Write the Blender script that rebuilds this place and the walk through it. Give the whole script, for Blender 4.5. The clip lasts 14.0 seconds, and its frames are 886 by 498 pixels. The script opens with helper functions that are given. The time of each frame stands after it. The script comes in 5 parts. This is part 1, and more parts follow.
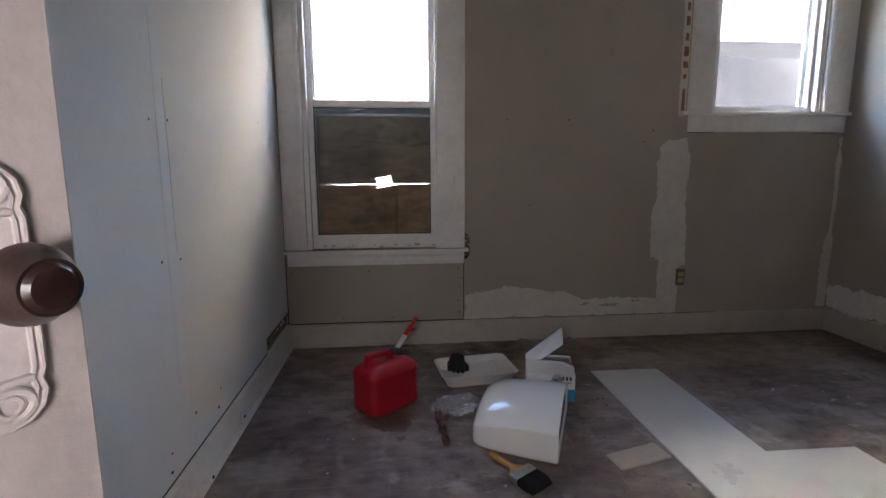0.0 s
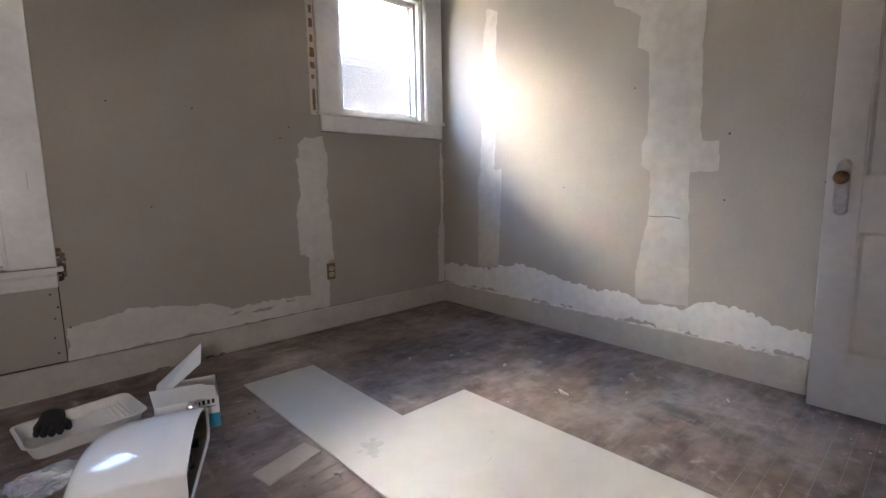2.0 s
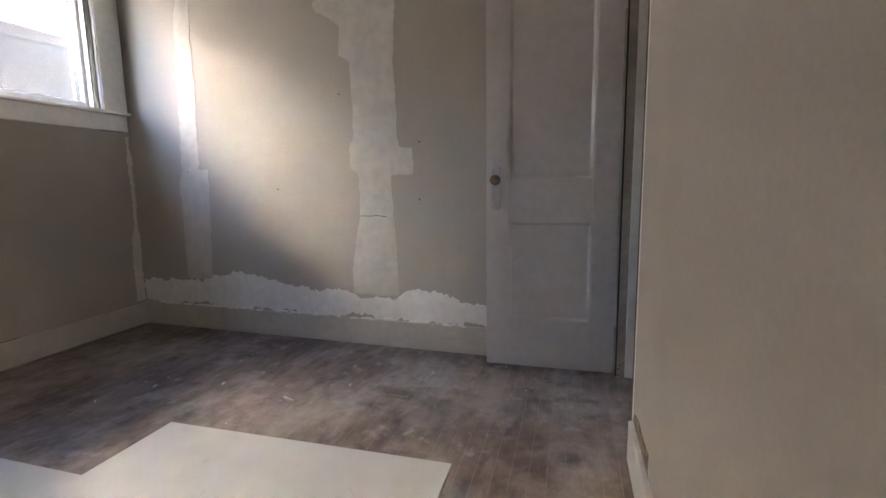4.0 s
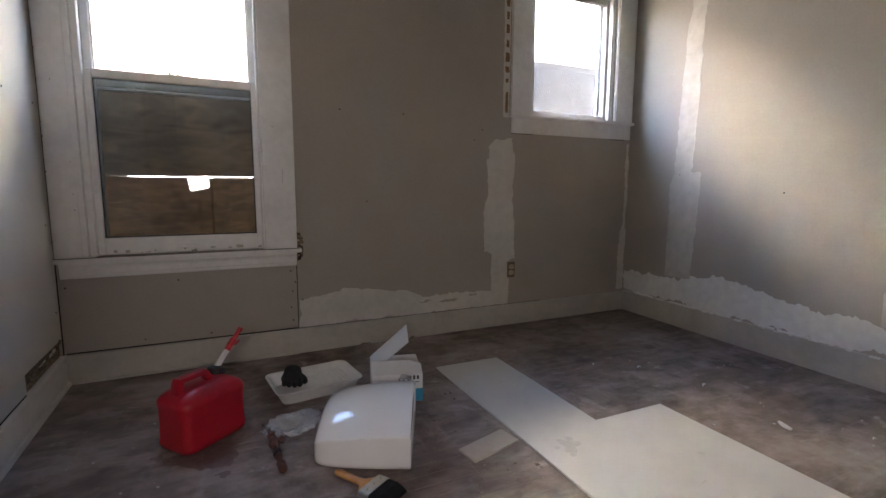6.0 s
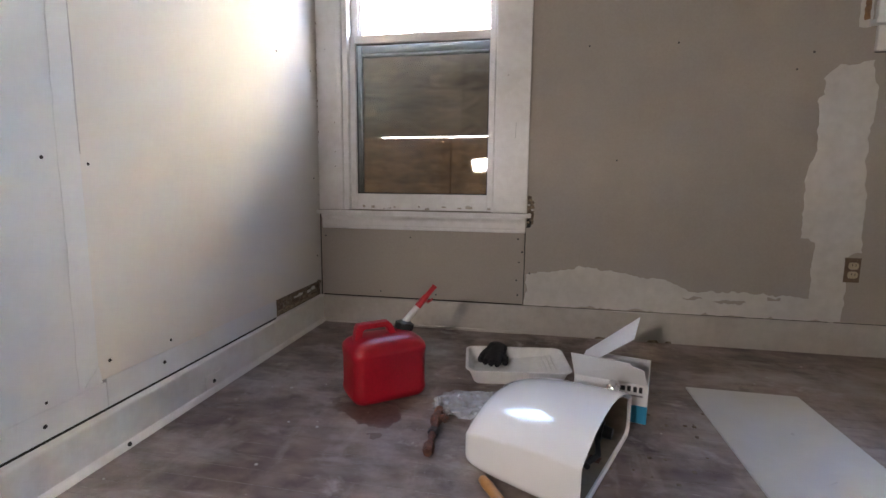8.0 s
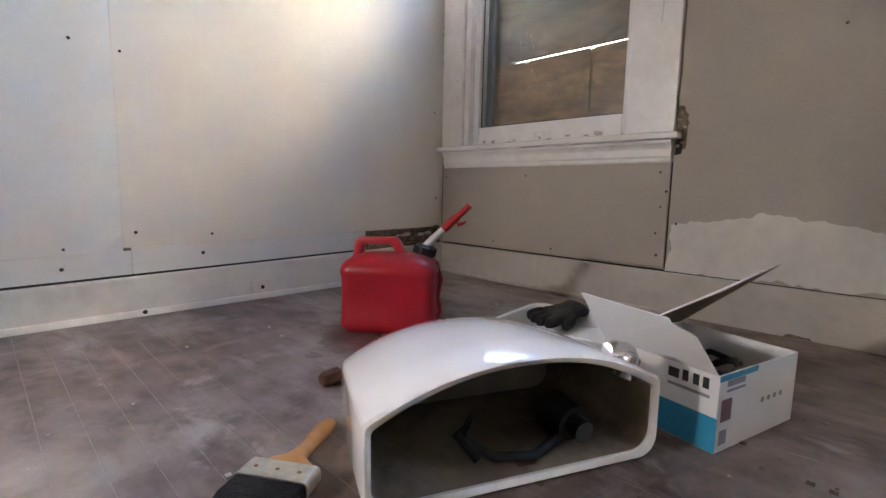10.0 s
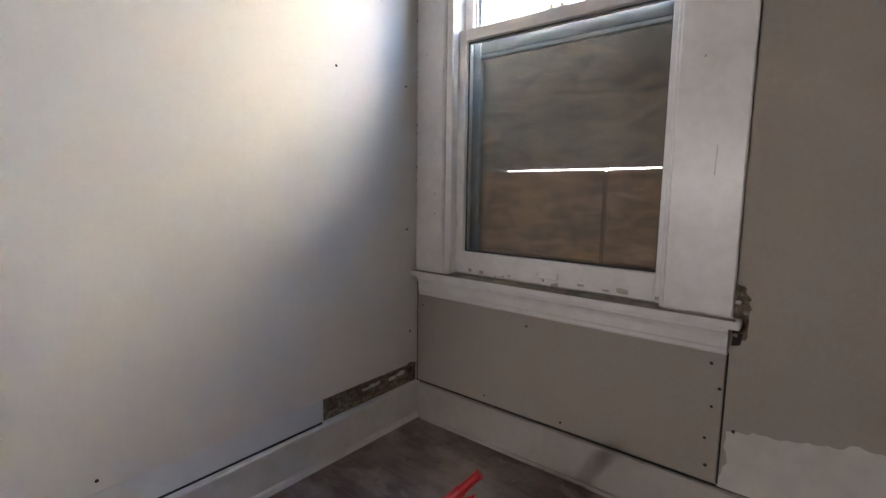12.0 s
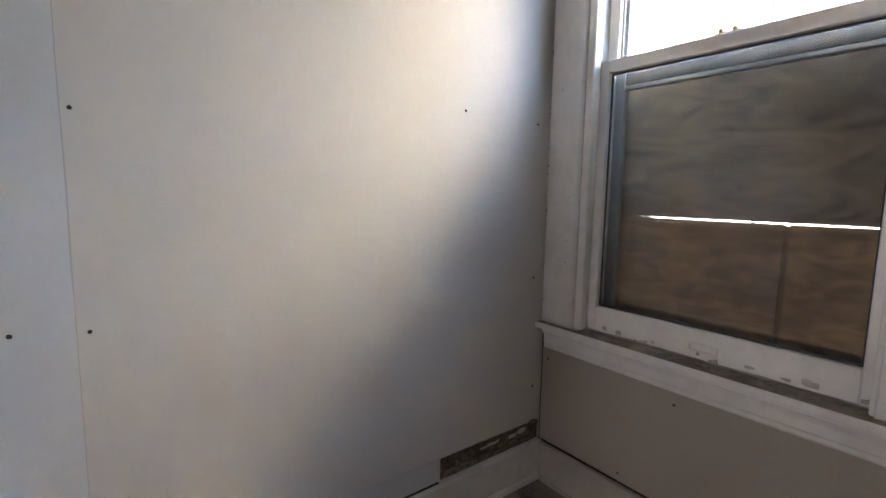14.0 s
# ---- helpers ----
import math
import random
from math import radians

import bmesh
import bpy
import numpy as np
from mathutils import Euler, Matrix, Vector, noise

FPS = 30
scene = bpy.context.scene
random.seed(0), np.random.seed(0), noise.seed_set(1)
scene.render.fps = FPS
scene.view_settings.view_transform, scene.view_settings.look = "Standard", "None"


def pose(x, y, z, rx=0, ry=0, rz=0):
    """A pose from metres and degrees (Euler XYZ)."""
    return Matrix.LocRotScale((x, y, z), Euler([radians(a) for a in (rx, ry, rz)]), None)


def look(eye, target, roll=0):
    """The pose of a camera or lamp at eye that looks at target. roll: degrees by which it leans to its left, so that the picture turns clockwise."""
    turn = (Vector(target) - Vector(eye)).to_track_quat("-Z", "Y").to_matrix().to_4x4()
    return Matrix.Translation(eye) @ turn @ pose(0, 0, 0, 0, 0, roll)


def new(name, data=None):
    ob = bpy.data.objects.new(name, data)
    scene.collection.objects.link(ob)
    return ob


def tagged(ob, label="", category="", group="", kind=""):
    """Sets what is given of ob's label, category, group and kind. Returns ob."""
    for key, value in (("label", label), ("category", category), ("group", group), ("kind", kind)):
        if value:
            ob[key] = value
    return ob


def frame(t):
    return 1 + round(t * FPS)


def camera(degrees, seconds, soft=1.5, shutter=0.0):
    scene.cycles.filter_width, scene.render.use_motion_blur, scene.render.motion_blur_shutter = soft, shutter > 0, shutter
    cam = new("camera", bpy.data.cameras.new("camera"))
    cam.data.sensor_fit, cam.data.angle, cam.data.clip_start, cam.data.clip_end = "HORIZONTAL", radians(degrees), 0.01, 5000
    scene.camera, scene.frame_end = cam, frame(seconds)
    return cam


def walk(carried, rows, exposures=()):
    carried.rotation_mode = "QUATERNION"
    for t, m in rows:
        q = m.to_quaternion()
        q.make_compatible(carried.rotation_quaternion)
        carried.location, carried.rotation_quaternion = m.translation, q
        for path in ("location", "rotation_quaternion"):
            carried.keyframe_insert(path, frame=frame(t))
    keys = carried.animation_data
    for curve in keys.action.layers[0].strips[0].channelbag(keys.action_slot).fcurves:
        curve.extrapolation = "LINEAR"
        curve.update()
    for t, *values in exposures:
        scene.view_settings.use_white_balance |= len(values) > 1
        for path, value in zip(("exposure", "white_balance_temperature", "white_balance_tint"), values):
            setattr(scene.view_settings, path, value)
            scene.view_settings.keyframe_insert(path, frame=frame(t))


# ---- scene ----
# ---------------------------------------------------------------- camera
cam = camera(86.4, 14.0)
PATH = [
    (0, (0.549, 0.443, 1.022), (0.725, 2.414, 0.727), -0.3),
    (0.5, (0.555, 0.542, 0.974), (0.929, 2.487, 0.7), -0.3),
    (1, (0.619, 0.568, 0.978), (1.143, 2.48, 0.71), -0.4),
    (1.5, (0.721, 0.539, 0.955), (1.643, 2.294, 0.692), -0.8),
    (2, (0.779, 0.5, 0.948), (2.127, 1.952, 0.676), -1.0),
    (2.5, (0.829, 0.449, 0.935), (2.503, 1.508, 0.658), -1.0),
    (2.6, (0.826, 0.437, 0.945), (2.548, 1.413, 0.659), -1.1),
    (2.7, (0.836, 0.402, 0.956), (2.58, 1.335, 0.662), -1.0),
    (3.7, (0.835, 0.42, 0.945), (2.79, 0.93, 0.66), -0.9),
    (4.8, (0.771, 0.501, 0.931), (2.504, 1.464, 0.666), -0.5),
    (5, (0.737, 0.535, 0.935), (2.344, 1.696, 0.676), -0.4),
    (5.5, (0.642, 0.566, 0.93), (1.832, 2.154, 0.676), -0.0),
    (6, (0.571, 0.592, 0.928), (1.41, 2.39, 0.677), 0.2),
    (6.5, (0.552, 0.599, 0.883), (1.091, 2.509, 0.63), 0.2),
    (7, (0.589, 0.695, 0.824), (0.623, 2.679, 0.573), 0.3),
    (7.5, (0.752, 0.771, 0.769), (0.523, 2.741, 0.515), 0.3),
    (8, (0.968, 0.955, 0.729), (0.596, 2.903, 0.466), 0.6),
    (8.2, (1.035, 1.061, 0.688), (0.497, 2.969, 0.425), 0.3),
    (10.3, (1.5340, 1.6940, 0.3910), (0.0830, 3.0490, 0.1300), 1.4),
    (10.5, (1.4320, 1.7300, 0.4410), (-0.0350, 3.0660, 0.1710), 1.4),
    (11, (1.1980, 1.8400, 0.6643), (-0.2590, 3.1840, 0.3883), 1.3),
    (11.5, (1.122, 1.859, 0.704), (-0.316, 3.227, 0.46), 0.7),
    (12, (1.105, 1.929, 0.911), (-0.155, 3.463, 0.667), 0.8),
    (12.5, (1.089, 2.076, 1.106), (0.041, 3.761, 0.86), 0.5),
    (13, (1.068, 2.23, 1.179), (0.017, 3.911, 0.916), 0.3),
    (13.5, (0.992, 2.162, 1.084), (-0.398, 3.577, 0.825), 0.7),
    (14, (0.978, 1.99, 1.058), (-0.612, 3.18, 0.818), 1.0),
]
EXPOSURES = [(t, e + 0.75, 6350 if t < 2 else 6700 if t < 11.5 else 6540, 16) for t, e in ((0.0, 5.72), (0.5, 6.14), (1.0, 6.38), (1.5, 6.5), (2.5, 6.47), (5.0, 5.98), (6.0, 5.95), (6.5, 6.15), (7.0, 6.5), (7.5, 6.75), (8.0, 6.82), (10.5, 7.2), (11.0, 6.85), (12.0, 6.48), (12.5, 6.6), (13.0, 6.5), (13.5, 6.08), (14.0, 6.2))]
walk(cam, [(t, look(eye, target, roll)) for t, eye, target, roll in PATH], EXPOSURES)

# ---------------------------------------------------------------- light
SUN_ELEVATION, SUN_FROM = 27.0, 6.0  # degrees above the horizon; degrees round from straight behind the house
world = bpy.data.worlds.new("sky")
scene.world = world
world.use_nodes = True
sky = world.node_tree.nodes.new("ShaderNodeTexSky")
sky.sky_type = "NISHITA"
sky.sun_disc = False
sky.sun_elevation = radians(SUN_ELEVATION)
sky.sun_rotation = radians(180 + SUN_FROM)
sky.air_density, sky.dust_density, sky.ozone_density = 1.0, 3.0, 1.0
back = world.node_tree.nodes["Background"]
back.inputs["Strength"].default_value = 0.115
world.node_tree.links.new(sky.outputs["Color"], back.inputs["Color"])

sun_data = bpy.data.lights.new("sun", "SUN")
sun_data.energy, sun_data.angle, sun_data.color = 5.0, radians(0.6), (1.0, 0.975, 0.94)
sun = new("sun", sun_data)
_e, _a = radians(SUN_ELEVATION), radians(SUN_FROM)
sun.matrix_world = look((0, -20, 20), (0 + math.sin(_a) * math.cos(_e) * 10, -20 + math.cos(_a) * math.cos(_e) * 10, 20 - math.sin(_e) * 10))


LAMP_POWER = 1.25  # of the panel lamp's diffuser


# ---------------------------------------------------------------- materials
def material(name, a, b=None, rough=0.6, metal=0.0, grain=40.0, stain=3.0, bump=0.15, stretch=(1, 1, 1), dirt=None,
             dirt_amount=0.0, dirt_scale=2.0, coat=0.0, spec=0.5, piece=0.0, bump_scale=None, world_space=False, warp=0.0, streaks=()):
    """Two tones mixed by fine grain and wide stains, an optional dirt tone in patches, and fine relief."""
    m = bpy.data.materials.new(name)
    m.use_nodes = True
    nt = m.node_tree
    n, l = nt.nodes, nt.links
    bsdf = n["Principled BSDF"]
    b = b or tuple(c * 0.86 for c in a)
    co = n.new("ShaderNodeTexCoord")
    mp = n.new("ShaderNodeMapping")
    mp.inputs["Scale"].default_value = stretch
    space = n.new("ShaderNodeNewGeometry").outputs["Position"] if world_space else co.outputs["Object"]
    l.new(space, mp.inputs["Vector"])
    vec = mp.outputs["Vector"]
    info = n.new("ShaderNodeObjectInfo")
    fine = n.new("ShaderNodeTexNoise")
    fine.inputs["Scale"].default_value, fine.inputs["Detail"].default_value = grain, 6
    wide = n.new("ShaderNodeTexNoise")
    wide.inputs["Scale"].default_value, wide.inputs["Detail"].default_value, wide.inputs["Roughness"].default_value = stain, 5, 0.6
    fine.inputs["Distortion"].default_value = warp
    l.new(vec, fine.inputs["Vector"])
    l.new(vec, wide.inputs["Vector"])
    mean = n.new("ShaderNodeMath")
    mean.operation = "ADD"
    l.new(fine.outputs["Fac"], mean.inputs[0])
    l.new(wide.outputs["Fac"], mean.inputs[1])
    ramp = n.new("ShaderNodeMapRange")
    ramp.inputs["From Min"].default_value, ramp.inputs["From Max"].default_value = 0.75, 1.25
    l.new(mean.outputs[0], ramp.inputs["Value"])
    mix = n.new("ShaderNodeMix")
    mix.data_type = "RGBA"
    mix.inputs["A"].default_value, mix.inputs["B"].default_value = (*b, 1), (*a, 1)
    l.new(ramp.outputs[0], mix.inputs["Factor"])
    colour = mix.outputs["Result"]
    if dirt:
        spots = n.new("ShaderNodeTexNoise")
        spots.inputs["Scale"].default_value, spots.inputs["Detail"].default_value, spots.inputs["Roughness"].default_value = dirt_scale, 8, 0.68
        l.new(space, spots.inputs["Vector"])
        cut = n.new("ShaderNodeMapRange")
        cut.inputs["From Min"].default_value, cut.inputs["From Max"].default_value = 0.47, 0.68
        cut.inputs["To Max"].default_value = dirt_amount
        l.new(spots.outputs["Fac"], cut.inputs["Value"])
        mix2 = n.new("ShaderNodeMix")
        mix2.data_type = "RGBA"
        mix2.inputs["B"].default_value = (*dirt, 1)
        l.new(colour, mix2.inputs["A"])
        l.new(cut.outputs[0], mix2.inputs["Factor"])
        colour = mix2.outputs["Result"]
    for tone, size, squash, turn, low, high, amount in streaks:
        sm, sn, sr = n.new("ShaderNodeMapping"), n.new("ShaderNodeTexNoise"), n.new("ShaderNodeMapRange")
        sm.inputs["Scale"].default_value, sm.inputs["Rotation"].default_value = squash, (0, 0, radians(turn))
        sm.vector_type = "POINT"
        sn.inputs["Scale"].default_value, sn.inputs["Detail"].default_value, sn.inputs["Roughness"].default_value = size, 7, 0.62
        sn.inputs["Distortion"].default_value = 0.35
        sr.inputs["From Min"].default_value, sr.inputs["From Max"].default_value, sr.inputs["To Max"].default_value = low, high, amount
        l.new(space, sm.inputs["Vector"])
        l.new(sm.outputs["Vector"], sn.inputs["Vector"])
        l.new(sn.outputs["Fac"], sr.inputs["Value"])
        mix4 = n.new("ShaderNodeMix")
        mix4.data_type = "RGBA"
        mix4.inputs["B"].default_value = (*tone, 1)
        l.new(colour, mix4.inputs["A"])
        l.new(sr.outputs[0], mix4.inputs["Factor"])
        colour = mix4.outputs["Result"]
    if piece:
        vary = n.new("ShaderNodeMapRange")
        vary.inputs["To Min"].default_value, vary.inputs["To Max"].default_value = 1 - piece, 1 + piece
        l.new(info.outputs["Random"], vary.inputs["Value"])
        hsv = n.new("ShaderNodeHueSaturation")
        l.new(colour, hsv.inputs["Color"])
        l.new(vary.outputs[0], hsv.inputs["Value"])
        colour = hsv.outputs["Color"]
    l.new(colour, bsdf.inputs["Base Color"])
    rr = n.new("ShaderNodeMapRange")
    rr.inputs["To Min"].default_value, rr.inputs["To Max"].default_value = max(0.02, rough - 0.12), min(1, rough + 0.12)
    l.new(wide.outputs["Fac"], rr.inputs["Value"])
    l.new(rr.outputs[0], bsdf.inputs["Roughness"])
    bsdf.inputs["Metallic"].default_value = metal
    bsdf.inputs["Coat Weight"].default_value = coat
    bsdf.inputs["Coat Roughness"].default_value = 0.06
    bsdf.inputs["Specular IOR Level"].default_value = spec
    if bump:
        bp = n.new("ShaderNodeBump")
        bp.inputs["Strength"].default_value, bp.inputs["Distance"].default_value = bump, 0.004
        if bump_scale:
            bn = n.new("ShaderNodeTexNoise")
            bn.inputs["Scale"].default_value, bn.inputs["Detail"].default_value = bump_scale, 4
            l.new(vec, bn.inputs["Vector"])
            l.new(bn.outputs["Fac"], bp.inputs["Height"])
        else:
            l.new(mean.outputs[0], bp.inputs["Height"])
        l.new(bp.outputs[0], bsdf.inputs["Normal"])
    return m


def glass_material(name, tint=(0.95, 0.97, 0.96), rough=0.0, film=0.0, film_colour=(0.6, 0.6, 0.58)):
    """Clear glass as a thin sheet, with an optional film of dust and dried drips."""
    m = bpy.data.materials.new(name)
    m.use_nodes = True
    nt = m.node_tree
    n, l = nt.nodes, nt.links
    n.remove(n["Principled BSDF"])
    out = n["Material Output"]
    clear, gloss, face, mix = (n.new("ShaderNodeBsdfTransparent"), n.new("ShaderNodeBsdfGlossy"), n.new("ShaderNodeLayerWeight"), n.new("ShaderNodeMixShader"))
    clear.inputs["Color"].default_value = (*tint, 1)
    gloss.inputs["Roughness"].default_value = rough
    power, lift = n.new("ShaderNodeMath"), n.new("ShaderNodeMath")
    power.operation, lift.operation = "POWER", "MULTIPLY_ADD"
    power.inputs[1].default_value, lift.inputs[1].default_value, lift.inputs[2].default_value = 5.0, 0.9, 0.042
    face.inputs["Blend"].default_value = 0.5
    l.new(face.outputs["Facing"], power.inputs[0])
    l.new(power.outputs[0], lift.inputs[0])
    l.new(lift.outputs[0], mix.inputs[0])
    l.new(clear.outputs[0], mix.inputs[1])
    l.new(gloss.outputs[0], mix.inputs[2])
    last = mix.outputs[0]
    if film:
        dust = n.new("ShaderNodeBsdfDiffuse")
        dust.inputs["Color"].default_value = (*film_colour, 1)
        co, noise1 = n.new("ShaderNodeTexCoord"), n.new("ShaderNodeTexNoise")
        noise1.inputs["Scale"].default_value, noise1.inputs["Detail"].default_value = 6, 7
        rng = n.new("ShaderNodeMapRange")
        rng.inputs["From Min"].default_value, rng.inputs["From Max"].default_value = 0.3, 0.75
        rng.inputs["To Max"].default_value = film
        mix3 = n.new("ShaderNodeMixShader")
        l.new(co.outputs["Object"], noise1.inputs["Vector"])
        l.new(noise1.outputs["Fac"], rng.inputs["Value"])
        l.new(rng.outputs[0], mix3.inputs[0])
        l.new(last, mix3.inputs[1])
        l.new(dust.outputs[0], mix3.inputs[2])
        last = mix3.outputs[0]
    l.new(last, out.inputs["Surface"])
    return m


PAINT_GREIGE = material("greige_wall_paint", (0.365, 0.322, 0.272), (0.335, 0.294, 0.247), rough=0.75, grain=90, stain=1.6, bump=0.05,
                        dirt=(0.31, 0.268, 0.222), dirt_amount=0.4, dirt_scale=1.7)
BOARD_CREAM = material("cream_drywall", (0.61, 0.575, 0.52), (0.595, 0.56, 0.507), rough=0.85, grain=60, stain=1.2, bump=0.03)
BOARD_GREY = material("grey_white_drywall", (0.60, 0.60, 0.585), (0.58, 0.58, 0.567), rough=0.85, grain=60, stain=1.2, bump=0.03)
COMPOUND = material("joint_compound", (0.70, 0.685, 0.65), (0.60, 0.58, 0.54), rough=0.9, grain=25, stain=6, bump=0.25)
COMPOUND_THIN = material("sanded_joint_compound", (0.60, 0.572, 0.522), (0.52, 0.49, 0.442), rough=0.88, grain=25, stain=5, bump=0.15)
COMPOUND_FAINT = material("sanded_thin_compound", (0.50, 0.468, 0.418), (0.41, 0.375, 0.33), rough=0.88, grain=18, stain=4, bump=0.12)
TRIM = material("old_white_trim_paint", (0.66, 0.635, 0.59), (0.60, 0.575, 0.53), rough=0.38, grain=30, stain=4, bump=0.18,
                dirt=(0.42, 0.37, 0.30), dirt_amount=0.35, dirt_scale=7)
TRIM_WINDOW = material("window_trim_paint", (0.74, 0.72, 0.69), (0.67, 0.65, 0.62), rough=0.33, grain=30, stain=4, bump=0.2,
                       dirt=(0.5, 0.45, 0.38), dirt_amount=0.3, dirt_scale=9)
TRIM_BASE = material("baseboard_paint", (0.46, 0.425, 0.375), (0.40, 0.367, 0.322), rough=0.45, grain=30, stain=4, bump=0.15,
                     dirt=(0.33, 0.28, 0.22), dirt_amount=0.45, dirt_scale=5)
SILL_DIRT = material("grimy_sill_paint", (0.20, 0.17, 0.13), (0.11, 0.09, 0.068), rough=0.8, grain=60, stain=9, bump=0.4,
                     dirt=(0.42, 0.38, 0.32), dirt_amount=0.5, dirt_scale=14)
FLAKED = material("flaked_old_paint", (0.46, 0.42, 0.36), (0.27, 0.235, 0.19), rough=0.8, grain=70, stain=14, bump=0.4)
DOOR_PAINT = material("grey_white_door_paint", (0.47, 0.435, 0.405), (0.42, 0.388, 0.36), rough=0.36, grain=24, stain=3, bump=0.12)
DOOR_PINK = material("pinkish_door_paint", (0.335, 0.295, 0.28), (0.295, 0.26, 0.245), rough=0.4, grain=40, stain=5, bump=0.45, bump_scale=70,
                     dirt=(0.42, 0.37, 0.33), dirt_amount=0.3, dirt_scale=11)
PLATE_PAINT = material("painted_iron_plate", (0.43, 0.385, 0.368), (0.34, 0.30, 0.285), rough=0.3, grain=60, stain=12, bump=0.3)
KNOB_BROWN = material("worn_brown_knob", (0.026, 0.011, 0.008), (0.008, 0.004, 0.0035), rough=0.34, grain=45, stain=26, bump=0.3, coat=0.15)
DARK = material("dark_gap", (0.02, 0.017, 0.014), (0.012, 0.01, 0.008), rough=0.95, bump=0)
ROT = material("rotten_lath_and_plaster", (0.17, 0.12, 0.075), (0.05, 0.033, 0.02), rough=0.95, grain=70, stain=22, bump=0.8,
               dirt=(0.40, 0.34, 0.265), dirt_amount=0.6, dirt_scale=26)
SPLINTER = material("splintered_wood", (0.33, 0.25, 0.17), (0.10, 0.065, 0.04), rough=0.9, grain=90, stain=40, bump=0.7)
SCREW = material("black_screw", (0.025, 0.022, 0.02), rough=0.5, metal=0.3, bump=0)
RUST = material("rusty_iron", (0.165, 0.064, 0.038), (0.055, 0.027, 0.02), rough=0.75, metal=0.25, grain=90, stain=20, bump=0.6)
IRON = material("dull_black_iron", (0.05, 0.042, 0.038), (0.025, 0.02, 0.018), rough=0.55, metal=0.5, grain=80, stain=20, bump=0.3)
FLOORBOARD = material("worn_painted_floorboard", (0.215, 0.160, 0.136), (0.092, 0.061, 0.050), rough=0.52, spec=0.22, grain=14, stain=2.0, bump=0.10, stretch=(0.7, 1.3, 1),
                      dirt=(0.37, 0.32, 0.285), dirt_amount=0.8, dirt_scale=1.9, piece=0.06, world_space=True,
                      streaks=(((0.44, 0.40, 0.375), 1.7, (1.0, 1.5, 1), 20, 0.54, 0.70, 0.5), ((0.040, 0.026, 0.021), 3.4, (1.3, 1, 1), -12, 0.57, 0.68, 0.6), ((0.40, 0.36, 0.33), 3.0, (1.0, 2.6, 1), 24, 0.55, 0.74, 0.5), ((0.42, 0.38, 0.35), 4.0, (2.6, 1.0, 1), -18, 0.58, 0.74, 0.35),
                               ((0.045, 0.030, 0.024), 2.6, (1, 1.6, 1), 0, 0.58, 0.70, 0.55), ((0.46, 0.425, 0.395), 5.5, (1, 1.3, 1), 40, 0.60, 0.74, 0.7), ((0.55, 0.52, 0.49), 42.0, (1, 1, 1), 0, 0.69, 0.74, 0.6),
                               ((0.50, 0.46, 0.42), 9.0, (0.9, 9.0, 1), 3, 0.66, 0.74, 0.5)))
FLOOR_DUST = material("dust_in_joints", (0.36, 0.33, 0.30), (0.20, 0.175, 0.16), rough=0.95, grain=60, stain=3, bump=0.1)
CEILING = material("white_ceiling_paint", (0.72, 0.70, 0.67), rough=0.9, bump=0.1)
JAMB_BROWN = material("grimy_brown_jamb", (0.30, 0.255, 0.205), (0.20, 0.165, 0.13), rough=0.6, grain=30, stain=4, bump=0.2)
HALL = material("hall_wall_paint", (0.45, 0.42, 0.38), rough=0.8, bump=0.05)
PLYWOOD = material("weathered_plywood", (0.56, 0.335, 0.175), (0.23, 0.128, 0.064), rough=0.8, grain=9, stain=3.5, bump=0.2, stretch=(1.0, 1, 2.8), warp=1.6,
                   dirt=(0.09, 0.05, 0.028), dirt_amount=0.6, dirt_scale=13)
PLYWOOD_GREY = material("greyed_plywood", (0.39, 0.285, 0.195), (0.125, 0.083, 0.054), rough=0.8, grain=3.5, stain=3, bump=0.2, stretch=(0.8, 1, 2.6), warp=3.4,
                        dirt=(0.09, 0.07, 0.05), dirt_amount=0.6, dirt_scale=5)
ALUMINIUM = material("dull_aluminium", (0.33, 0.345, 0.35), (0.25, 0.265, 0.27), rough=0.42, metal=0.8, grain=60, bump=0.05)
SEAL = material("dark_putty", (0.05, 0.052, 0.05), (0.03, 0.03, 0.03), rough=0.7, bump=0.3)
RED_PLASTIC = material("red_polyethylene", (0.39, 0.005, 0.017), (0.31, 0.004, 0.013), rough=0.38, grain=120, stain=6, bump=0.06)
RED_NOZZLE = material("bright_red_plastic", (0.40, 0.010, 0.014), rough=0.35, bump=0.05)
BLACK_PLASTIC = material("black_plastic", (0.014, 0.014, 0.014), rough=0.4, bump=0.05)
WHITE_PLASTIC = material("white_plastic", (0.74, 0.73, 0.70), (0.66, 0.65, 0.62), rough=0.45, grain=50, stain=7, bump=0.08,
                         dirt=(0.48, 0.45, 0.40), dirt_amount=0.35, dirt_scale=9)
PORCELAIN = material("glazed_white_china", (0.86, 0.85, 0.83), (0.845, 0.835, 0.812), rough=0.10, bump=0.0, coat=1.0, grain=10)
PORCELAIN.node_tree.nodes["Principled BSDF"].inputs["Coat Roughness"].default_value = 0.015
TANK_INSIDE = material("brown_tank_inside", (0.27, 0.22, 0.16), (0.16, 0.125, 0.09), rough=0.6, bump=0.1, stain=8, dirt=(0.16, 0.12, 0.09), dirt_amount=0.6, dirt_scale=9)
CHROME = material("chrome", (0.72, 0.73, 0.75), rough=0.16, metal=1.0, bump=0)
RUBBER = material("black_rubber", (0.012, 0.012, 0.013), rough=0.6, bump=0.1)
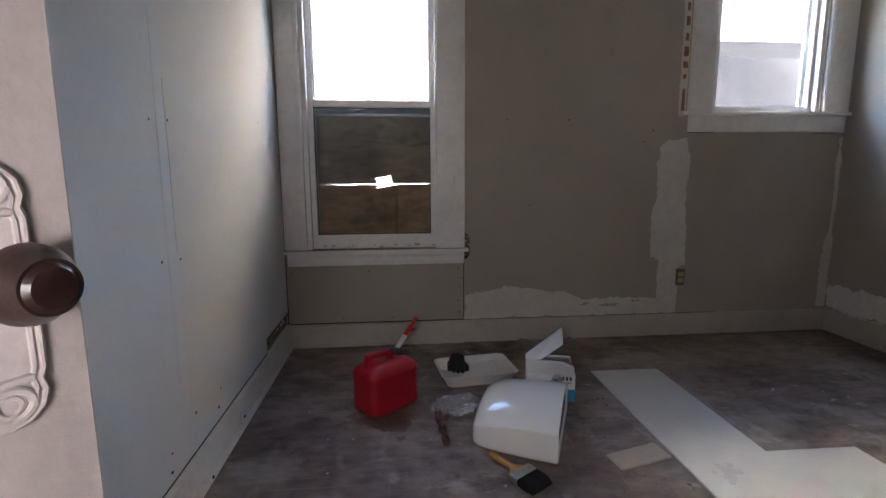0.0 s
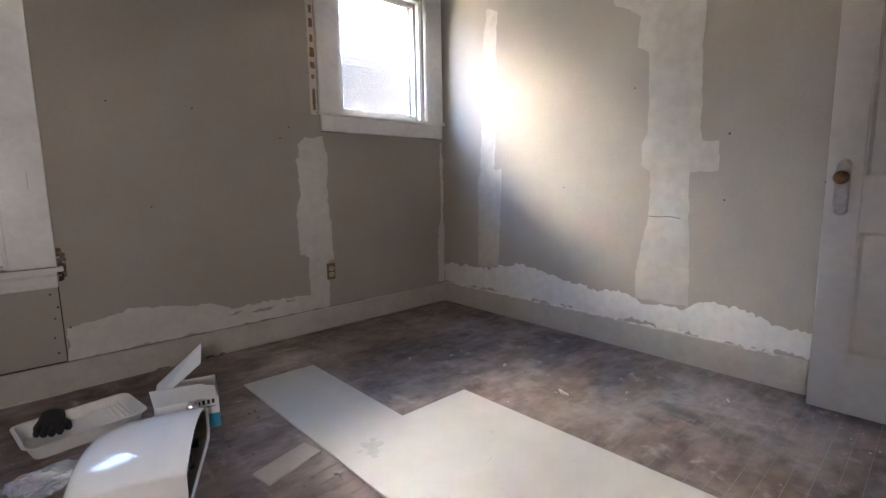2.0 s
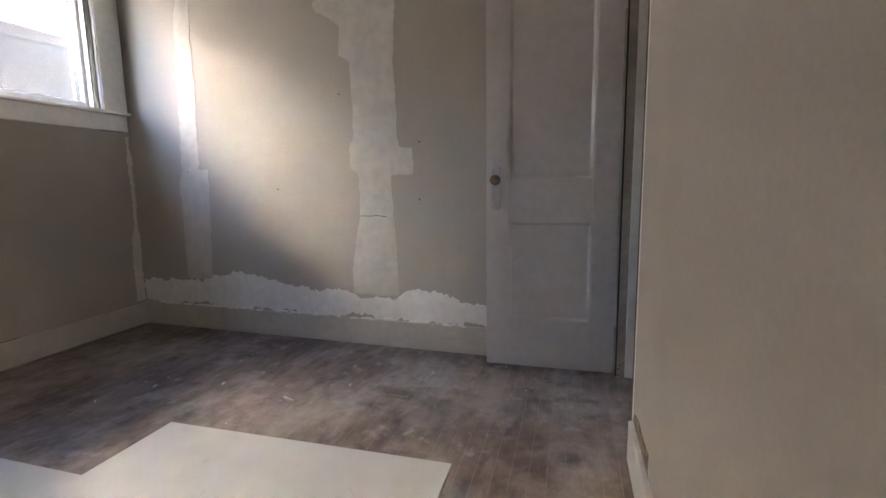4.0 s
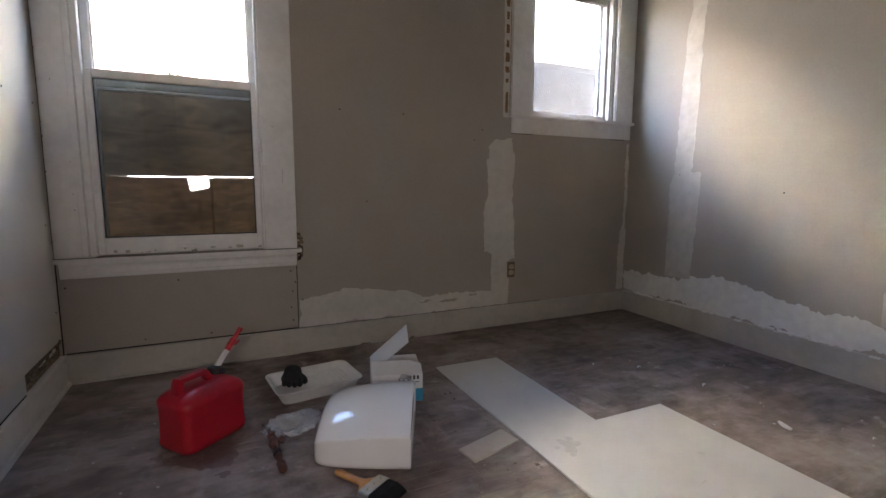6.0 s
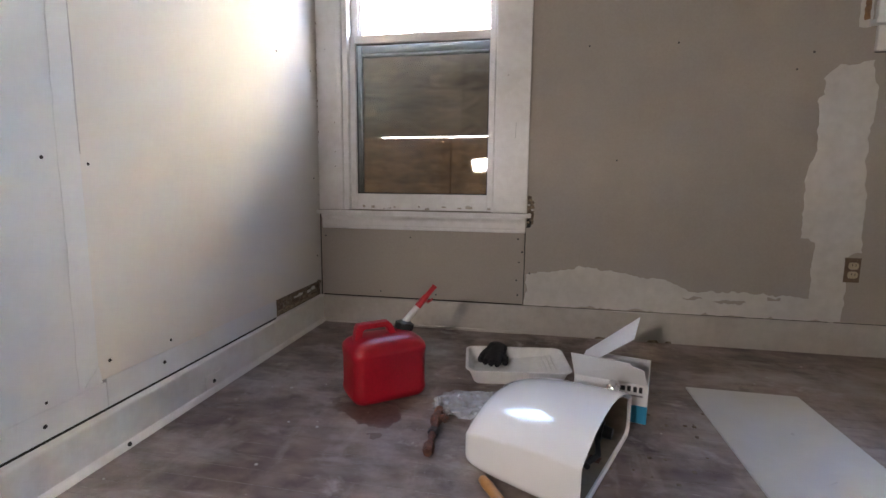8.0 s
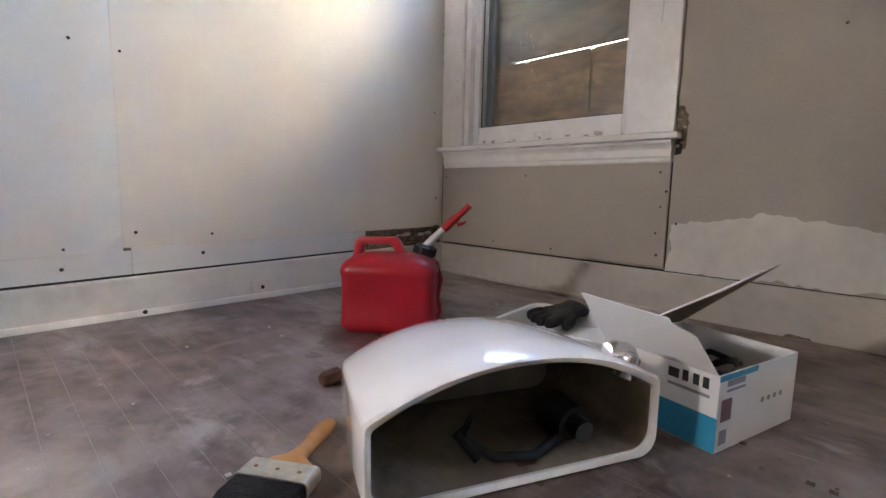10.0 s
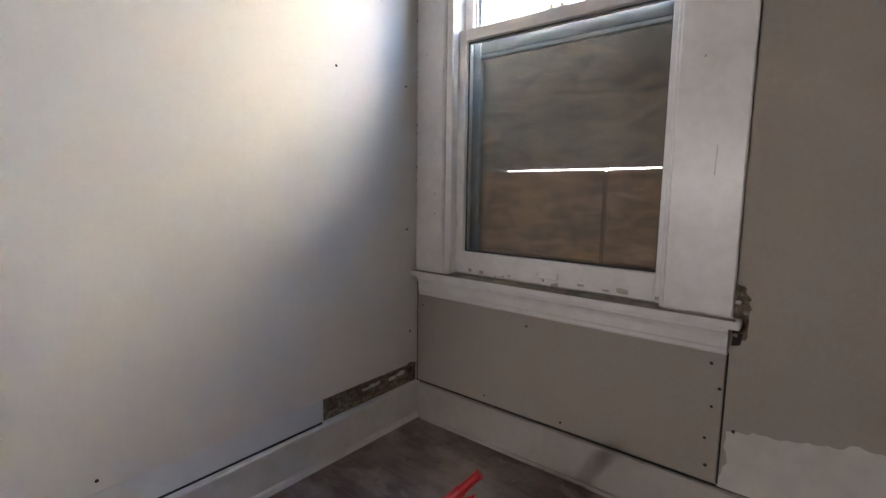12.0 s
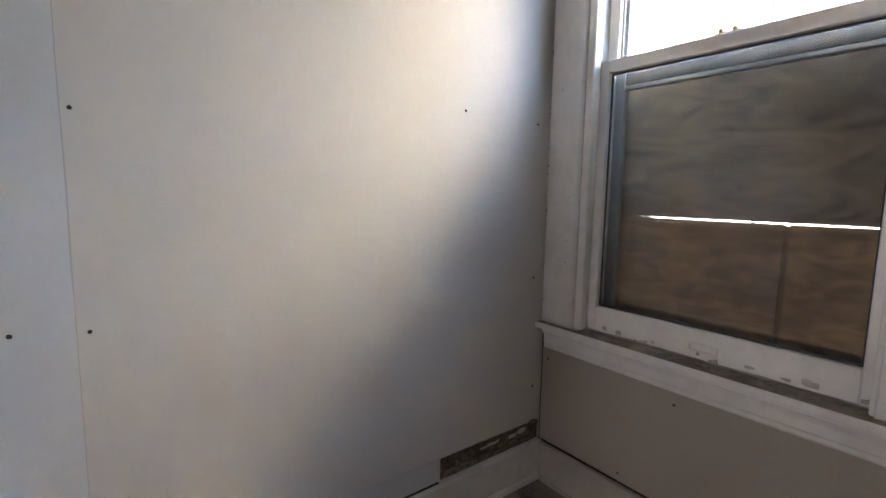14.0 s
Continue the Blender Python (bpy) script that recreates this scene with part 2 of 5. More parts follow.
KNIT = material("black_knit_glove", (0.010, 0.010, 0.011), (0.02, 0.02, 0.021), rough=0.95, grain=350, stain=40, bump=0.8)
CARD_WHITE = material("white_printed_card", (0.82, 0.815, 0.80), (0.78, 0.775, 0.76), rough=0.5, bump=0.04, grain=30)
CARD_BROWN = material("brown_card", (0.30, 0.215, 0.145), (0.25, 0.175, 0.115), rough=0.85, bump=0.1, grain=70)
CARD_BLUE = material("blue_print", (0.025, 0.30, 0.50), rough=0.45, bump=0)
PRINT_BLACK = material("black_print", (0.02, 0.02, 0.022), rough=0.5, bump=0)
PRINT_GREY = material("grey_print", (0.30, 0.29, 0.30), rough=0.5, bump=0)
PRINT_PICTURE = material("picture_print", (0.20, 0.08, 0.09), (0.06, 0.03, 0.05), rough=0.45, bump=0, grain=120, stain=40)
PANEL = material("white_faced_board", (0.53, 0.517, 0.487), (0.485, 0.472, 0.443), rough=0.45, grain=8, stain=1.5, bump=0.03,
                 dirt=(0.42, 0.40, 0.37), dirt_amount=0.35, dirt_scale=2.6)
PANEL_EDGE = material("board_core", (0.36, 0.30, 0.22), rough=0.9, bump=0.1)
TAN_BOARD = material("tan_board", (0.43, 0.36, 0.295), (0.38, 0.315, 0.255), rough=0.8, bump=0.1)
CRUMB = material("plaster_crumb", (0.46, 0.43, 0.40), rough=0.9, bump=0)
PAPER = material("scrap_paper", (0.66, 0.65, 0.62), rough=0.8, bump=0.1)
BRUSH_WOOD = material("varnished_brush_wood", (0.52, 0.24, 0.055), (0.43, 0.19, 0.04), rough=0.35, grain=50, stain=12, bump=0.1, coat=0.3)
FERRULE = material("brushed_tin", (0.52, 0.50, 0.46), (0.4, 0.38, 0.34), rough=0.38, metal=0.85, grain=80, bump=0.15)
BRISTLE = material("black_bristle", (0.012, 0.011, 0.011), (0.018, 0.017, 0.016), rough=0.9, spec=0.2, grain=220, stain=50, bump=0.5)
OUTLET_BROWN = material("brown_bakelite", (0.15, 0.095, 0.055), (0.10, 0.06, 0.035), rough=0.4, bump=0.1)
OUTLET_TAN = material("tan_outlet_plastic", (0.44, 0.35, 0.24), (0.38, 0.30, 0.20), rough=0.4, bump=0.1)
BRASS = material("dull_brass", (0.32, 0.21, 0.10), rough=0.45, metal=0.9, bump=0.1)
KNOB_BRASS = material("tarnished_brass", (0.17, 0.11, 0.055), (0.07, 0.045, 0.025), rough=0.32, metal=0.9, grain=60, stain=25, bump=0.15)
GLUE = material("brown_glue_stain", (0.27, 0.145, 0.055), (0.14, 0.07, 0.03), rough=0.8, grain=80, stain=30, bump=0.5)
SMUDGE = material("grey_smudge", (0.415, 0.40, 0.375), (0.475, 0.46, 0.433), rough=0.6, bump=0.05, grain=60)
STAIN = material("dark_brown_stain", (0.150, 0.094, 0.076), (0.080, 0.048, 0.039), rough=0.36, bump=0.1, grain=50, stain=14)
# Tones of the added fronts outside set how much sunlight they bounce in.
SIDING_GREY = material("grey_house_render", (0.075, 0.073, 0.07), (0.06, 0.058, 0.056), rough=0.6, grain=6, stain=0.8, bump=0.1)
SIDING = material("white_house_siding", (0.88, 0.87, 0.85), (0.85, 0.84, 0.82), rough=0.6, grain=6, stain=0.8, bump=0.1)
SIDING_PALE = material("pale_grey_house_siding", (0.42, 0.41, 0.39), (0.39, 0.38, 0.36), rough=0.6, grain=6, stain=0.8, bump=0.1)
# Near-black tone for the added block that shows grey through the small window.
BACKDROP_GREY = material("near_black_backdrop", (0.028, 0.028, 0.029), (0.014, 0.014, 0.014), rough=0.85, grain=8, stain=1.2, bump=0.2)
ROOFING = material("asphalt_shingle", (0.07, 0.065, 0.06), rough=0.95, grain=30, bump=0.4)
SOIL = material("grass_and_soil", (0.07, 0.075, 0.035), (0.05, 0.045, 0.03), rough=0.95, grain=8, stain=0.6, bump=0.4)
GLASS = glass_material("window_glass", tint=(0.98, 0.985, 0.98), film=0.07)
GLASS_DUSTY = glass_material("dusty_window_glass", film=0.045, film_colour=(0.5, 0.48, 0.46))
# Dark tint put in to weaken the light through window_1's upper sash.
GLASS_DIMMING = glass_material("light_cutting_glass", tint=(0.63, 0.64, 0.64), film=0.03)
HAZY = glass_material("hazy_dusty_glass", tint=(0.93, 0.94, 0.96), film=0.14, film_colour=(0.5, 0.5, 0.53))
CLEAR_BAG = glass_material("clear_polythene", tint=(0.93, 0.94, 0.95), rough=0.06, film=0.6, film_colour=(0.84, 0.84, 0.87))


LAMP_GLOW = bpy.data.materials.new("lamp_diffuser")
LAMP_GLOW.use_nodes = True
_p = LAMP_GLOW.node_tree.nodes["Principled BSDF"]
_p.inputs["Emission Color"].default_value, _p.inputs["Emission Strength"].default_value = (1.0, 0.945, 0.925, 1), LAMP_POWER


# ---------------------------------------------------------------- mesh helpers
def box(x0, y0, z0, x1, y1, z1, bevel=0.0, bm=None, seg=1):
    """A bevelled box, added to bm."""
    bm = bm if bm is not None else bmesh.new()
    got = bmesh.ops.create_cube(bm, size=1)["verts"]
    for v in got:
        v.co = Vector((x0 + (v.co.x + 0.5) * (x1 - x0), y0 + (v.co.y + 0.5) * (y1 - y0), z0 + (v.co.z + 0.5) * (z1 - z0)))
    if bevel:
        edges = list({e for v in got for e in v.link_edges})
        bmesh.ops.bevel(bm, geom=edges, offset=bevel, segments=seg, affect="EDGES", profile=0.6)
    return bm


def tube(points, radii, sides=12, bm=None, caps=True):
    """A round bar through points, with a radius at each."""
    bm = bm if bm is not None else bmesh.new()
    pts = [Vector(p) for p in points]
    rings = []
    for i, p in enumerate(pts):
        d = (pts[min(i + 1, len(pts) - 1)] - pts[max(i - 1, 0)]).normalized()
        u = d.orthogonal().normalized() if i == 0 else (last_u - d * last_u.dot(d)).normalized()
        last_u = u
        w = d.cross(u)
        r = radii[i] if isinstance(radii, (list, tuple)) else radii
        rings.append([bm.verts.new(p + (u * math.cos(a) + w * math.sin(a)) * r) for a in [2 * math.pi * k / sides for k in range(sides)]])
    for a, b in zip(rings, rings[1:]):
        for k in range(sides):
            bm.faces.new((a[k], a[(k + 1) % sides], b[(k + 1) % sides], b[k]))
    if caps:
        bm.faces.new(rings[0][::-1])
        bm.faces.new(rings[-1])
    return bm


def loft(rings, bm=None, cap0=True, cap1=True):
    """A skin over closed rings of equally many points."""
    bm = bm if bm is not None else bmesh.new()
    made = [[bm.verts.new(p) for p in ring] for ring in rings]
    for a, b in zip(made, made[1:]):
        m = len(a)
        for k in range(m):
            bm.faces.new((a[k], a[(k + 1) % m], b[(k + 1) % m], b[k]))
    if cap0:
        bm.faces.new(made[0][::-1])
    if cap1:
        bm.faces.new(made[-1])
    return bm


def extrude_poly(points, depth, axis):
    """A flat polygon of 3D points thickened along a vector."""
    bm = bmesh.new()
    a = [bm.verts.new(Vector(p)) for p in points]
    b = [bm.verts.new(Vector(p) + Vector(axis) * depth) for p in points]
    bm.faces.new(a)
    bm.faces.new(b[::-1])
    for i in range(len(a)):
        j = (i + 1) % len(a)
        bm.faces.new((a[j], a[i], b[i], b[j]))
    bmesh.ops.recalc_face_normals(bm, faces=bm.faces)
    return bm


def rounded(hx, hy, r, n=5, z=0.0, cx=0.0, cy=0.0):
    """The outline of a rectangle with round corners, anticlockwise."""
    out = []
    for sx, sy, a0 in ((1, 1, 0), (-1, 1, 90), (-1, -1, 180), (1, -1, 270)):
        for k in range(n + 1):
            a = radians(a0 + 90 * k / n)
            out.append(Vector((cx + sx * (hx - r) + r * math.cos(a), cy + sy * (hy - r) + r * math.sin(a), z)))
    return out


def link(name, bm, mat, smooth=False, recalc=True):
    if recalc:
        bmesh.ops.recalc_face_normals(bm, faces=bm.faces)
    me = bpy.data.meshes.new(name)
    bm.to_mesh(me)
    bm.free()
    me.materials.append(mat)
    if smooth:
        me.polygons.foreach_set("use_smooth", [True] * len(me.polygons))
        me.set_sharp_from_angle(angle=radians(38))
    return new(name, me)


def part(name, bm, mat, parent, label="", smooth=False):
    ob = link(name, bm, mat, smooth)
    ob.parent = parent
    return tagged(ob, label)


def structure(name, bm, mat, label, category, smooth=False):
    return tagged(link(name, bm, mat, smooth), label, category, kind="structure")


def thing(name, m, label, category, group=""):
    ob = new(name)
    ob.empty_display_size = 0.05
    ob.matrix_basis = m
    return tagged(ob, label, category, group)


rng = random.Random(7)


def ragged(points, amount=0.012, step=0.013):
    """A 2D outline with its sides broken up like spread filler."""
    out = []
    for i, (x, z) in enumerate(points):
        x2, z2 = points[(i + 1) % len(points)]
        d = math.hypot(x2 - x, z2 - z)
        k = max(1, int(d / step))
        nx, nz = -(z2 - z) / (d + 1e-9), (x2 - x) / (d + 1e-9)
        for j in range(k):
            f = j / k
            px, pz = x + (x2 - x) * f, z + (z2 - z) * f
            w = noise.noise(Vector((px * 9, pz * 9, 3.3))) * 1.1 + noise.noise(Vector((px * 33, pz * 33, 8.1))) * 0.9 + noise.noise(Vector((px * 90, pz * 90, 5.7))) * 0.5
            out.append((px + nx * w * amount, pz + nz * w * amount))
    return out


# ---------------------------------------------------------------- the room
LEFT, BACK, FRONT, CEIL = -0.145, 3.297, 0.215, 2.50
THICK = 0.16
BASE_H = 0.142


def right_x(y):
    """The room's right wall, which is a little out of square."""
    return 3.392 + 0.042 * (y - BACK)


# window openings in the back wall: x0, x1, z0, z1
W1 = (0.0, 0.785, 0.60, 2.29)
W2 = (2.475, 3.20, 1.42, 2.29)
R0 = 3.75

# back wall
bm = bmesh.new()
y0, y1 = BACK, BACK + THICK
for a, b, c, d in ((LEFT - 0.3, W1[0], -0.15, CEIL), (W1[0], W1[1], -0.15, W1[2]), (W1[0], W1[1], W1[3], CEIL), (W1[1], W2[0], -0.15, CEIL),
                   (W2[0], W2[1], -0.15, W2[2]), (W2[0], W2[1], W2[3], CEIL), (W2[1], R0, -0.15, CEIL)):
    box(a, y0, c, b, y1, d, bm=bm)
bmesh.ops.remove_doubles(bm, verts=bm.verts, dist=0.0005)
wall_north = structure("wall_north", bm, PAINT_GREIGE, "greige painted wall with two windows and filler patches", "wall")

# left wall: two sheets of drywall with a seam, and a strip along the bottom
SEAM = 1.955
bm = box(LEFT - THICK, FRONT - 2.2, -0.15, LEFT - 0.013, BACK, CEIL)
wall_west = structure("wall_west", bm, ROT, "wall of cream and grey-white drywall sheets with screw heads", "wall")


def west_sheet(name, ya, yb, za, zb, top_a, top_b, lift, mat, label):
    """A sheet on the left wall from ya to yb; its foot runs from za to zb and its head from top_a to top_b."""
    part(name, extrude_poly([(LEFT - 0.0125, ya, za), (LEFT - 0.0125, yb, zb), (LEFT - 0.0125, yb, top_b), (LEFT - 0.0125, ya, top_a)], 0.0125 + lift, (1, 0, 0)), mat, wall_west, label)


west_sheet("drywall_sheet", FRONT + 0.002, SEAM, 0.166, 0.199, CEIL - 0.002, CEIL - 0.002, 0.0012, BOARD_GREY, "grey-white drywall sheet")
west_sheet("drywall_sheet", SEAM + 0.0008, BACK - 0.004, 0.208, 0.224, CEIL - 0.002, CEIL - 0.002, 0.0005, BOARD_CREAM, "cream drywall sheet")
west_sheet("drywall_strip", FRONT + 0.002, SEAM + 0.02, 0.098, 0.126, 0.164, 0.1975, -0.001, BOARD_GREY, "grey-white drywall strip")
west_sheet("drywall_strip", SEAM + 0.022, 2.835, 0.126, 0.142, 0.2065, 0.2165, -0.001, BOARD_GREY, "grey-white drywall strip")
# broken lath and plaster in the gap by the corner
for z0, z1, y0, y1, mat, word in ((0.142, 0.160, 2.84, 3.26, SPLINTER, "splintered brown lath"), (0.168, 0.186, 2.88, 3.285, ROT, "dark rotten lath"), (0.194, 0.206, 2.84, 3.05, ROT, "dark rotten lath")):
    pts = ragged([(y0, z0), (y1, z0 + 0.004), (y1 - 0.02, z1), (y0 + 0.03, z1)], 0.005, 0.012)
    part("lath", extrude_poly([(LEFT - 0.0126, y, z) for y, z in pts], 0.005 + rng.uniform(0, 0.003), (1, 0, 0)), mat, wall_west, word)
for k in range(22):
    yy, zz = (rng.uniform(2.86, 3.27), rng.uniform(0.148, 0.205)) if k > 5 else (3.03 + k * 0.045, 0.188 + 0.006 * math.sin(k * 2.1))
    q = rng.uniform(0.005, 0.011) if k > 5 else rng.uniform(0.013, 0.020)
    bm = bmesh.new()
    bmesh.ops.create_icosphere(bm, subdivisions=2, radius=1)
    for v in bm.verts:
        f = 1 + 0.5 * noise.noise(v.co * 1.7 + Vector((k, 0, 0)))
        v.co = Vector((LEFT - 0.010 + v.co.x * 0.004 * f, yy + v.co.y * q * 1.5 * f, zz + v.co.z * q * 0.6 * f))
    part("plaster_lump", bm, ROT if k % 3 == 2 else COMPOUND_THIN if k < 6 else SPLINTER, wall_west, "pale lump of old plaster" if k < 6 else "brown crumb of plaster")
for y0, y1, z in ((2.842, 2.98, 0.212), (2.97, 3.10, 0.216), (3.13, 3.19, 0.221), (3.21, 3.285, 0.222)):
    pts = ragged([(y0, z - 0.012), (y1, z - 0.012), (y1 - 0.01, z + 0.004), ((y0 + y1) / 2, z + 0.007), (y0 + 0.008, z + 0.002)], 0.006, 0.007)
    part("torn_edge", extrude_poly([(LEFT, y, zz) for y, zz in pts], 0.0012, (1, 0, 0)), ROT, wall_west, "brown torn edge of the drywall")
# a lifted corner of paper at the seam's foot
part("torn_paper", extrude_poly([(LEFT + 0.002, SEAM - 0.045, 0.207), (LEFT + 0.002, SEAM, 0.25), (LEFT + 0.014, SEAM - 0.004, 0.206)], 0.001, (1, 0, 0)), BOARD_GREY, wall_west)

# the seam between the sheets, taped, with a hairline crack
part("joint_tape", extrude_poly([(LEFT + 0.0012, y, z) for y, z in ragged([(SEAM - 0.058, 0.21), (SEAM - 0.004, 0.21), (SEAM - 0.002, CEIL - 0.01), (SEAM - 0.050, CEIL - 0.01)], 0.003, 0.03)], 0.0009, (1, 0, 0)), BOARD_GREY, wall_west, "grey-white taped joint")
part("crack", extrude_poly([(LEFT + 0.0006, y, z) for y, z in ((SEAM + 0.001, 0.80), (SEAM - 0.0015, 0.90), (SEAM + 0.0005, 1.05), (SEAM - 0.001, 1.30), (SEAM + 0.0005, 1.32), (SEAM + 0.003, 1.05), (SEAM + 0.002, 0.90))], 0.0018, (1, 0, 0)), SMUDGE, wall_west, "hairline crack along the seam")

# right wall
bm = bmesh.new()
pts = [(right_x(-0.9), -0.9), (right_x(BACK), BACK), (R0 + 0.2, BACK), (R0 + 0.2, -0.9)]
for z in (0,):
    lo = [bm.verts.new((x, y, -0.15)) for x, y in pts]
    hi = [bm.verts.new((x, y, CEIL)) for x, y in pts]
    bm.faces.new(lo[::-1]); bm.faces.new(hi)
    for i in range(4):
        j = (i + 1) % 4
        bm.faces.new((lo[i], lo[j], hi[j], hi[i]))
wall_east = structure("wall_east", bm, PAINT_GREIGE, "greige painted wall with white filler patches", "wall")

# front wall with the way in (hinged at the corner) and the closet opening
ENTRY = (-0.11, 0.67, 2.06)
CLOSET = (2.44, 3.135, 2.04)
FT = 0.115
bm = bmesh.new()
for a, b, c, d in ((LEFT - 0.013, ENTRY[0], -0.15, CEIL), (ENTRY[0], ENTRY[1], ENTRY[2], CEIL), (ENTRY[1], CLOSET[0], -0.15, CEIL),
                   (CLOSET[0], CLOSET[1], CLOSET[2], CEIL), (CLOSET[1], right_x(FRONT) + 0.01, -0.15, CEIL)):
    box(a, FRONT - FT, c, b, FRONT, d, bm=bm)
wall_south = structure("wall_south", bm, PAINT_GREIGE, "greige painted wall with two door openings", "wall")

# hall beyond the way in, and the closet
bm = box(LEFT - 0.3, -1.25, -0.15, 1.9, -1.13, CEIL)
box(1.9, -1.25, -0.15, 2.0, FRONT - FT, CEIL, bm=bm)
structure("wall_hall", bm, HALL, "plain hall wall beyond the doorway", "wall")
bm = box(2.0, -0.62, -0.15, 3.6, -0.5, CEIL)
structure("wall_closet", bm, HALL, "plain wall at the back of the closet", "wall")

# ceiling and floor base
structure("ceiling", box(LEFT - 0.3, -1.25, CEIL, R0 + 0.2, BACK + THICK, CEIL + 0.12), CEILING, "plain white ceiling", "ceiling")
floor = structure("floor", box(LEFT - 0.012, -1.13, -0.14, right_x(BACK) + 0.005, BACK - 0.001, -0.0007), FLOOR_DUST, "worn dark-brown painted wooden floor with pale dust", "floor")

# baseboards with shoe moulding
def base_top(y):
    """The left baseboard's top, which drops away from the corner."""
    return BASE_H - 0.017 * (BACK - y)


def base_face(y):
    return LEFT + 0.013 + 0.009 * (BACK - y)


ya, yb = FRONT + 0.002, BACK
bm = loft([[Vector((LEFT - 0.013, y, 0.0)), Vector((base_face(y), y, 0.0)), Vector((base_face(y), y, base_top(y) - 0.004)), Vector((base_face(y) - 0.003, y, base_top(y))), Vector((LEFT - 0.013, y, base_top(y)))] for y in (ya, yb)])
bw = structure("baseboard_west", bm, TRIM, "cream painted baseboard with scuffs", "baseboard")
bm = loft([[Vector((base_face(y) + 0.0005, y, 0.0005)), Vector((base_face(y) + 0.014, y, 0.0005)), Vector((base_face(y) + 0.013, y, 0.010)), Vector((base_face(y) + 0.008, y, 0.017)), Vector((base_face(y) + 0.0005, y, 0.019))] for y in (ya + 0.01, yb - 0.02)])
part("shoe_moulding", bm, TRIM, bw, smooth=True)
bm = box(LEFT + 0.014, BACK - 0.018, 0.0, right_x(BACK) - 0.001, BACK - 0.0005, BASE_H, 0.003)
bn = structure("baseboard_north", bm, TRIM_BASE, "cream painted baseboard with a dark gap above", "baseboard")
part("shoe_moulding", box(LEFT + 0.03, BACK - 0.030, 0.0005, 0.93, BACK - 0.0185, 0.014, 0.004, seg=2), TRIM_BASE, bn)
ang = math.atan(0.042)
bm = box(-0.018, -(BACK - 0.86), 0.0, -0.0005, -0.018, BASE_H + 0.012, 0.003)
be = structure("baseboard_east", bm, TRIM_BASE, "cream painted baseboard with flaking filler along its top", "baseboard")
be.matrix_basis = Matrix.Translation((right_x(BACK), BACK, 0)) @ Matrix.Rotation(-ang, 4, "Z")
bm = box(ENTRY[1] + 0.02, FRONT + 0.0005, 0.0, CLOSET[0] - 0.012, FRONT + 0.018, BASE_H, 0.003)
structure("baseboard_south", bm, TRIM, "cream painted baseboard", "baseboard")

# door jambs of both openings
for nm, (xa, xb, zt) in (("trim_entry", ENTRY), ("trim_closet", CLOSET)):
    bm = box(xa, FRONT - FT - 0.004, 0, xa + 0.018, FRONT + 0.004, zt, 0.002)
    box(xb - 0.018, FRONT - FT - 0.004, 0, xb, FRONT + 0.004, zt, 0.002, bm=bm)
    box(xa + 0.018, FRONT - FT - 0.004, zt - 0.018, xb - 0.018, FRONT + 0.004, zt, 0.002, bm=bm)
    structure(nm, bm, TRIM if nm == "trim_entry" else JAMB_BROWN, "painted wooden door jamb", "door jamb")

stop = structure("trim_closet_stop", box(CLOSET[1] - 0.030, FRONT - 0.075, 0.012, CLOSET[1] - 0.0185, FRONT - 0.040, CLOSET[2] - 0.019, 0.002), TRIM, "pale painted door stop on the closet jamb", "door stop")
# Dark strip that paints the shadow line along the door's hinge side.
part("hinge_gap", box(CLOSET[1] - 0.0188, FRONT - 0.004, 0.012, CLOSET[1] - 0.0180, FRONT + 0.0038, CLOSET[2] - 0.02), DARK, stop)
bm = bmesh.new()
for k in range(14):
    zz, q = 0.004 + abs(rng.gauss(0, 0.05)), rng.uniform(0.003, 0.009)
    yy = rng.uniform(FRONT - 0.10, FRONT)
    box(CLOSET[1] - 0.0188 - rng.uniform(0.0005, 0.003), yy - q, zz, CLOSET[1] - 0.0181, yy + q, zz + q, bm=bm)
part("chipped_paint", bm, ROT, stop, "dark chips in the paint near the floor")

# painted sheet on the front wall, broken away above its baseboard by the closet
part("drywall_sheet", box(ENTRY[1] + 0.02, FRONT + 0.0006, BASE_H + 0.008, 2.10, FRONT + 0.0040, CEIL - 0.002), PAINT_GREIGE, wall_south, "greige drywall sheet")
part("drywall_sheet", extrude_poly([(2.1005, FRONT + 0.0006, 0.214), (2.20, FRONT + 0.0006, 0.206), (2.29, FRONT + 0.0006, 0.211), (2.36, FRONT + 0.0006, 0.195), (CLOSET[0] - 0.017, FRONT + 0.0006, 0.168),
                                    (CLOSET[0] - 0.017, FRONT + 0.0006, CEIL - 0.002), (2.1005, FRONT + 0.0006, CEIL - 0.002)], 0.0034, (0, 1, 0)), PAINT_GREIGE, wall_south, "greige drywall sheet with a broken foot")
part("broken_plaster", extrude_poly([(x, FRONT + 0.0003, z) for x, z in ragged([(2.10, 0.143), (CLOSET[0] - 0.006, 0.143), (CLOSET[0] - 0.012, 0.178), (2.35, 0.205), (2.10, 0.222)], 0.004, 0.008)], 0.0025, (0, 1, 0)), ROT, wall_south, "brown broken plaster above the baseboard")

structure("trim_corner", box(CLOSET[0] - 0.016, FRONT - 0.001, BASE_H, CLOSET[0] + 0.001, FRONT + 0.0045, CLOSET[2], 0.001), TRIM_WINDOW, "pale painted corner strip", "corner strip")

# thin dark lines where sheets and boards have opened
def gap(name, bm, parent):
    return part(name, bm, DARK, parent)


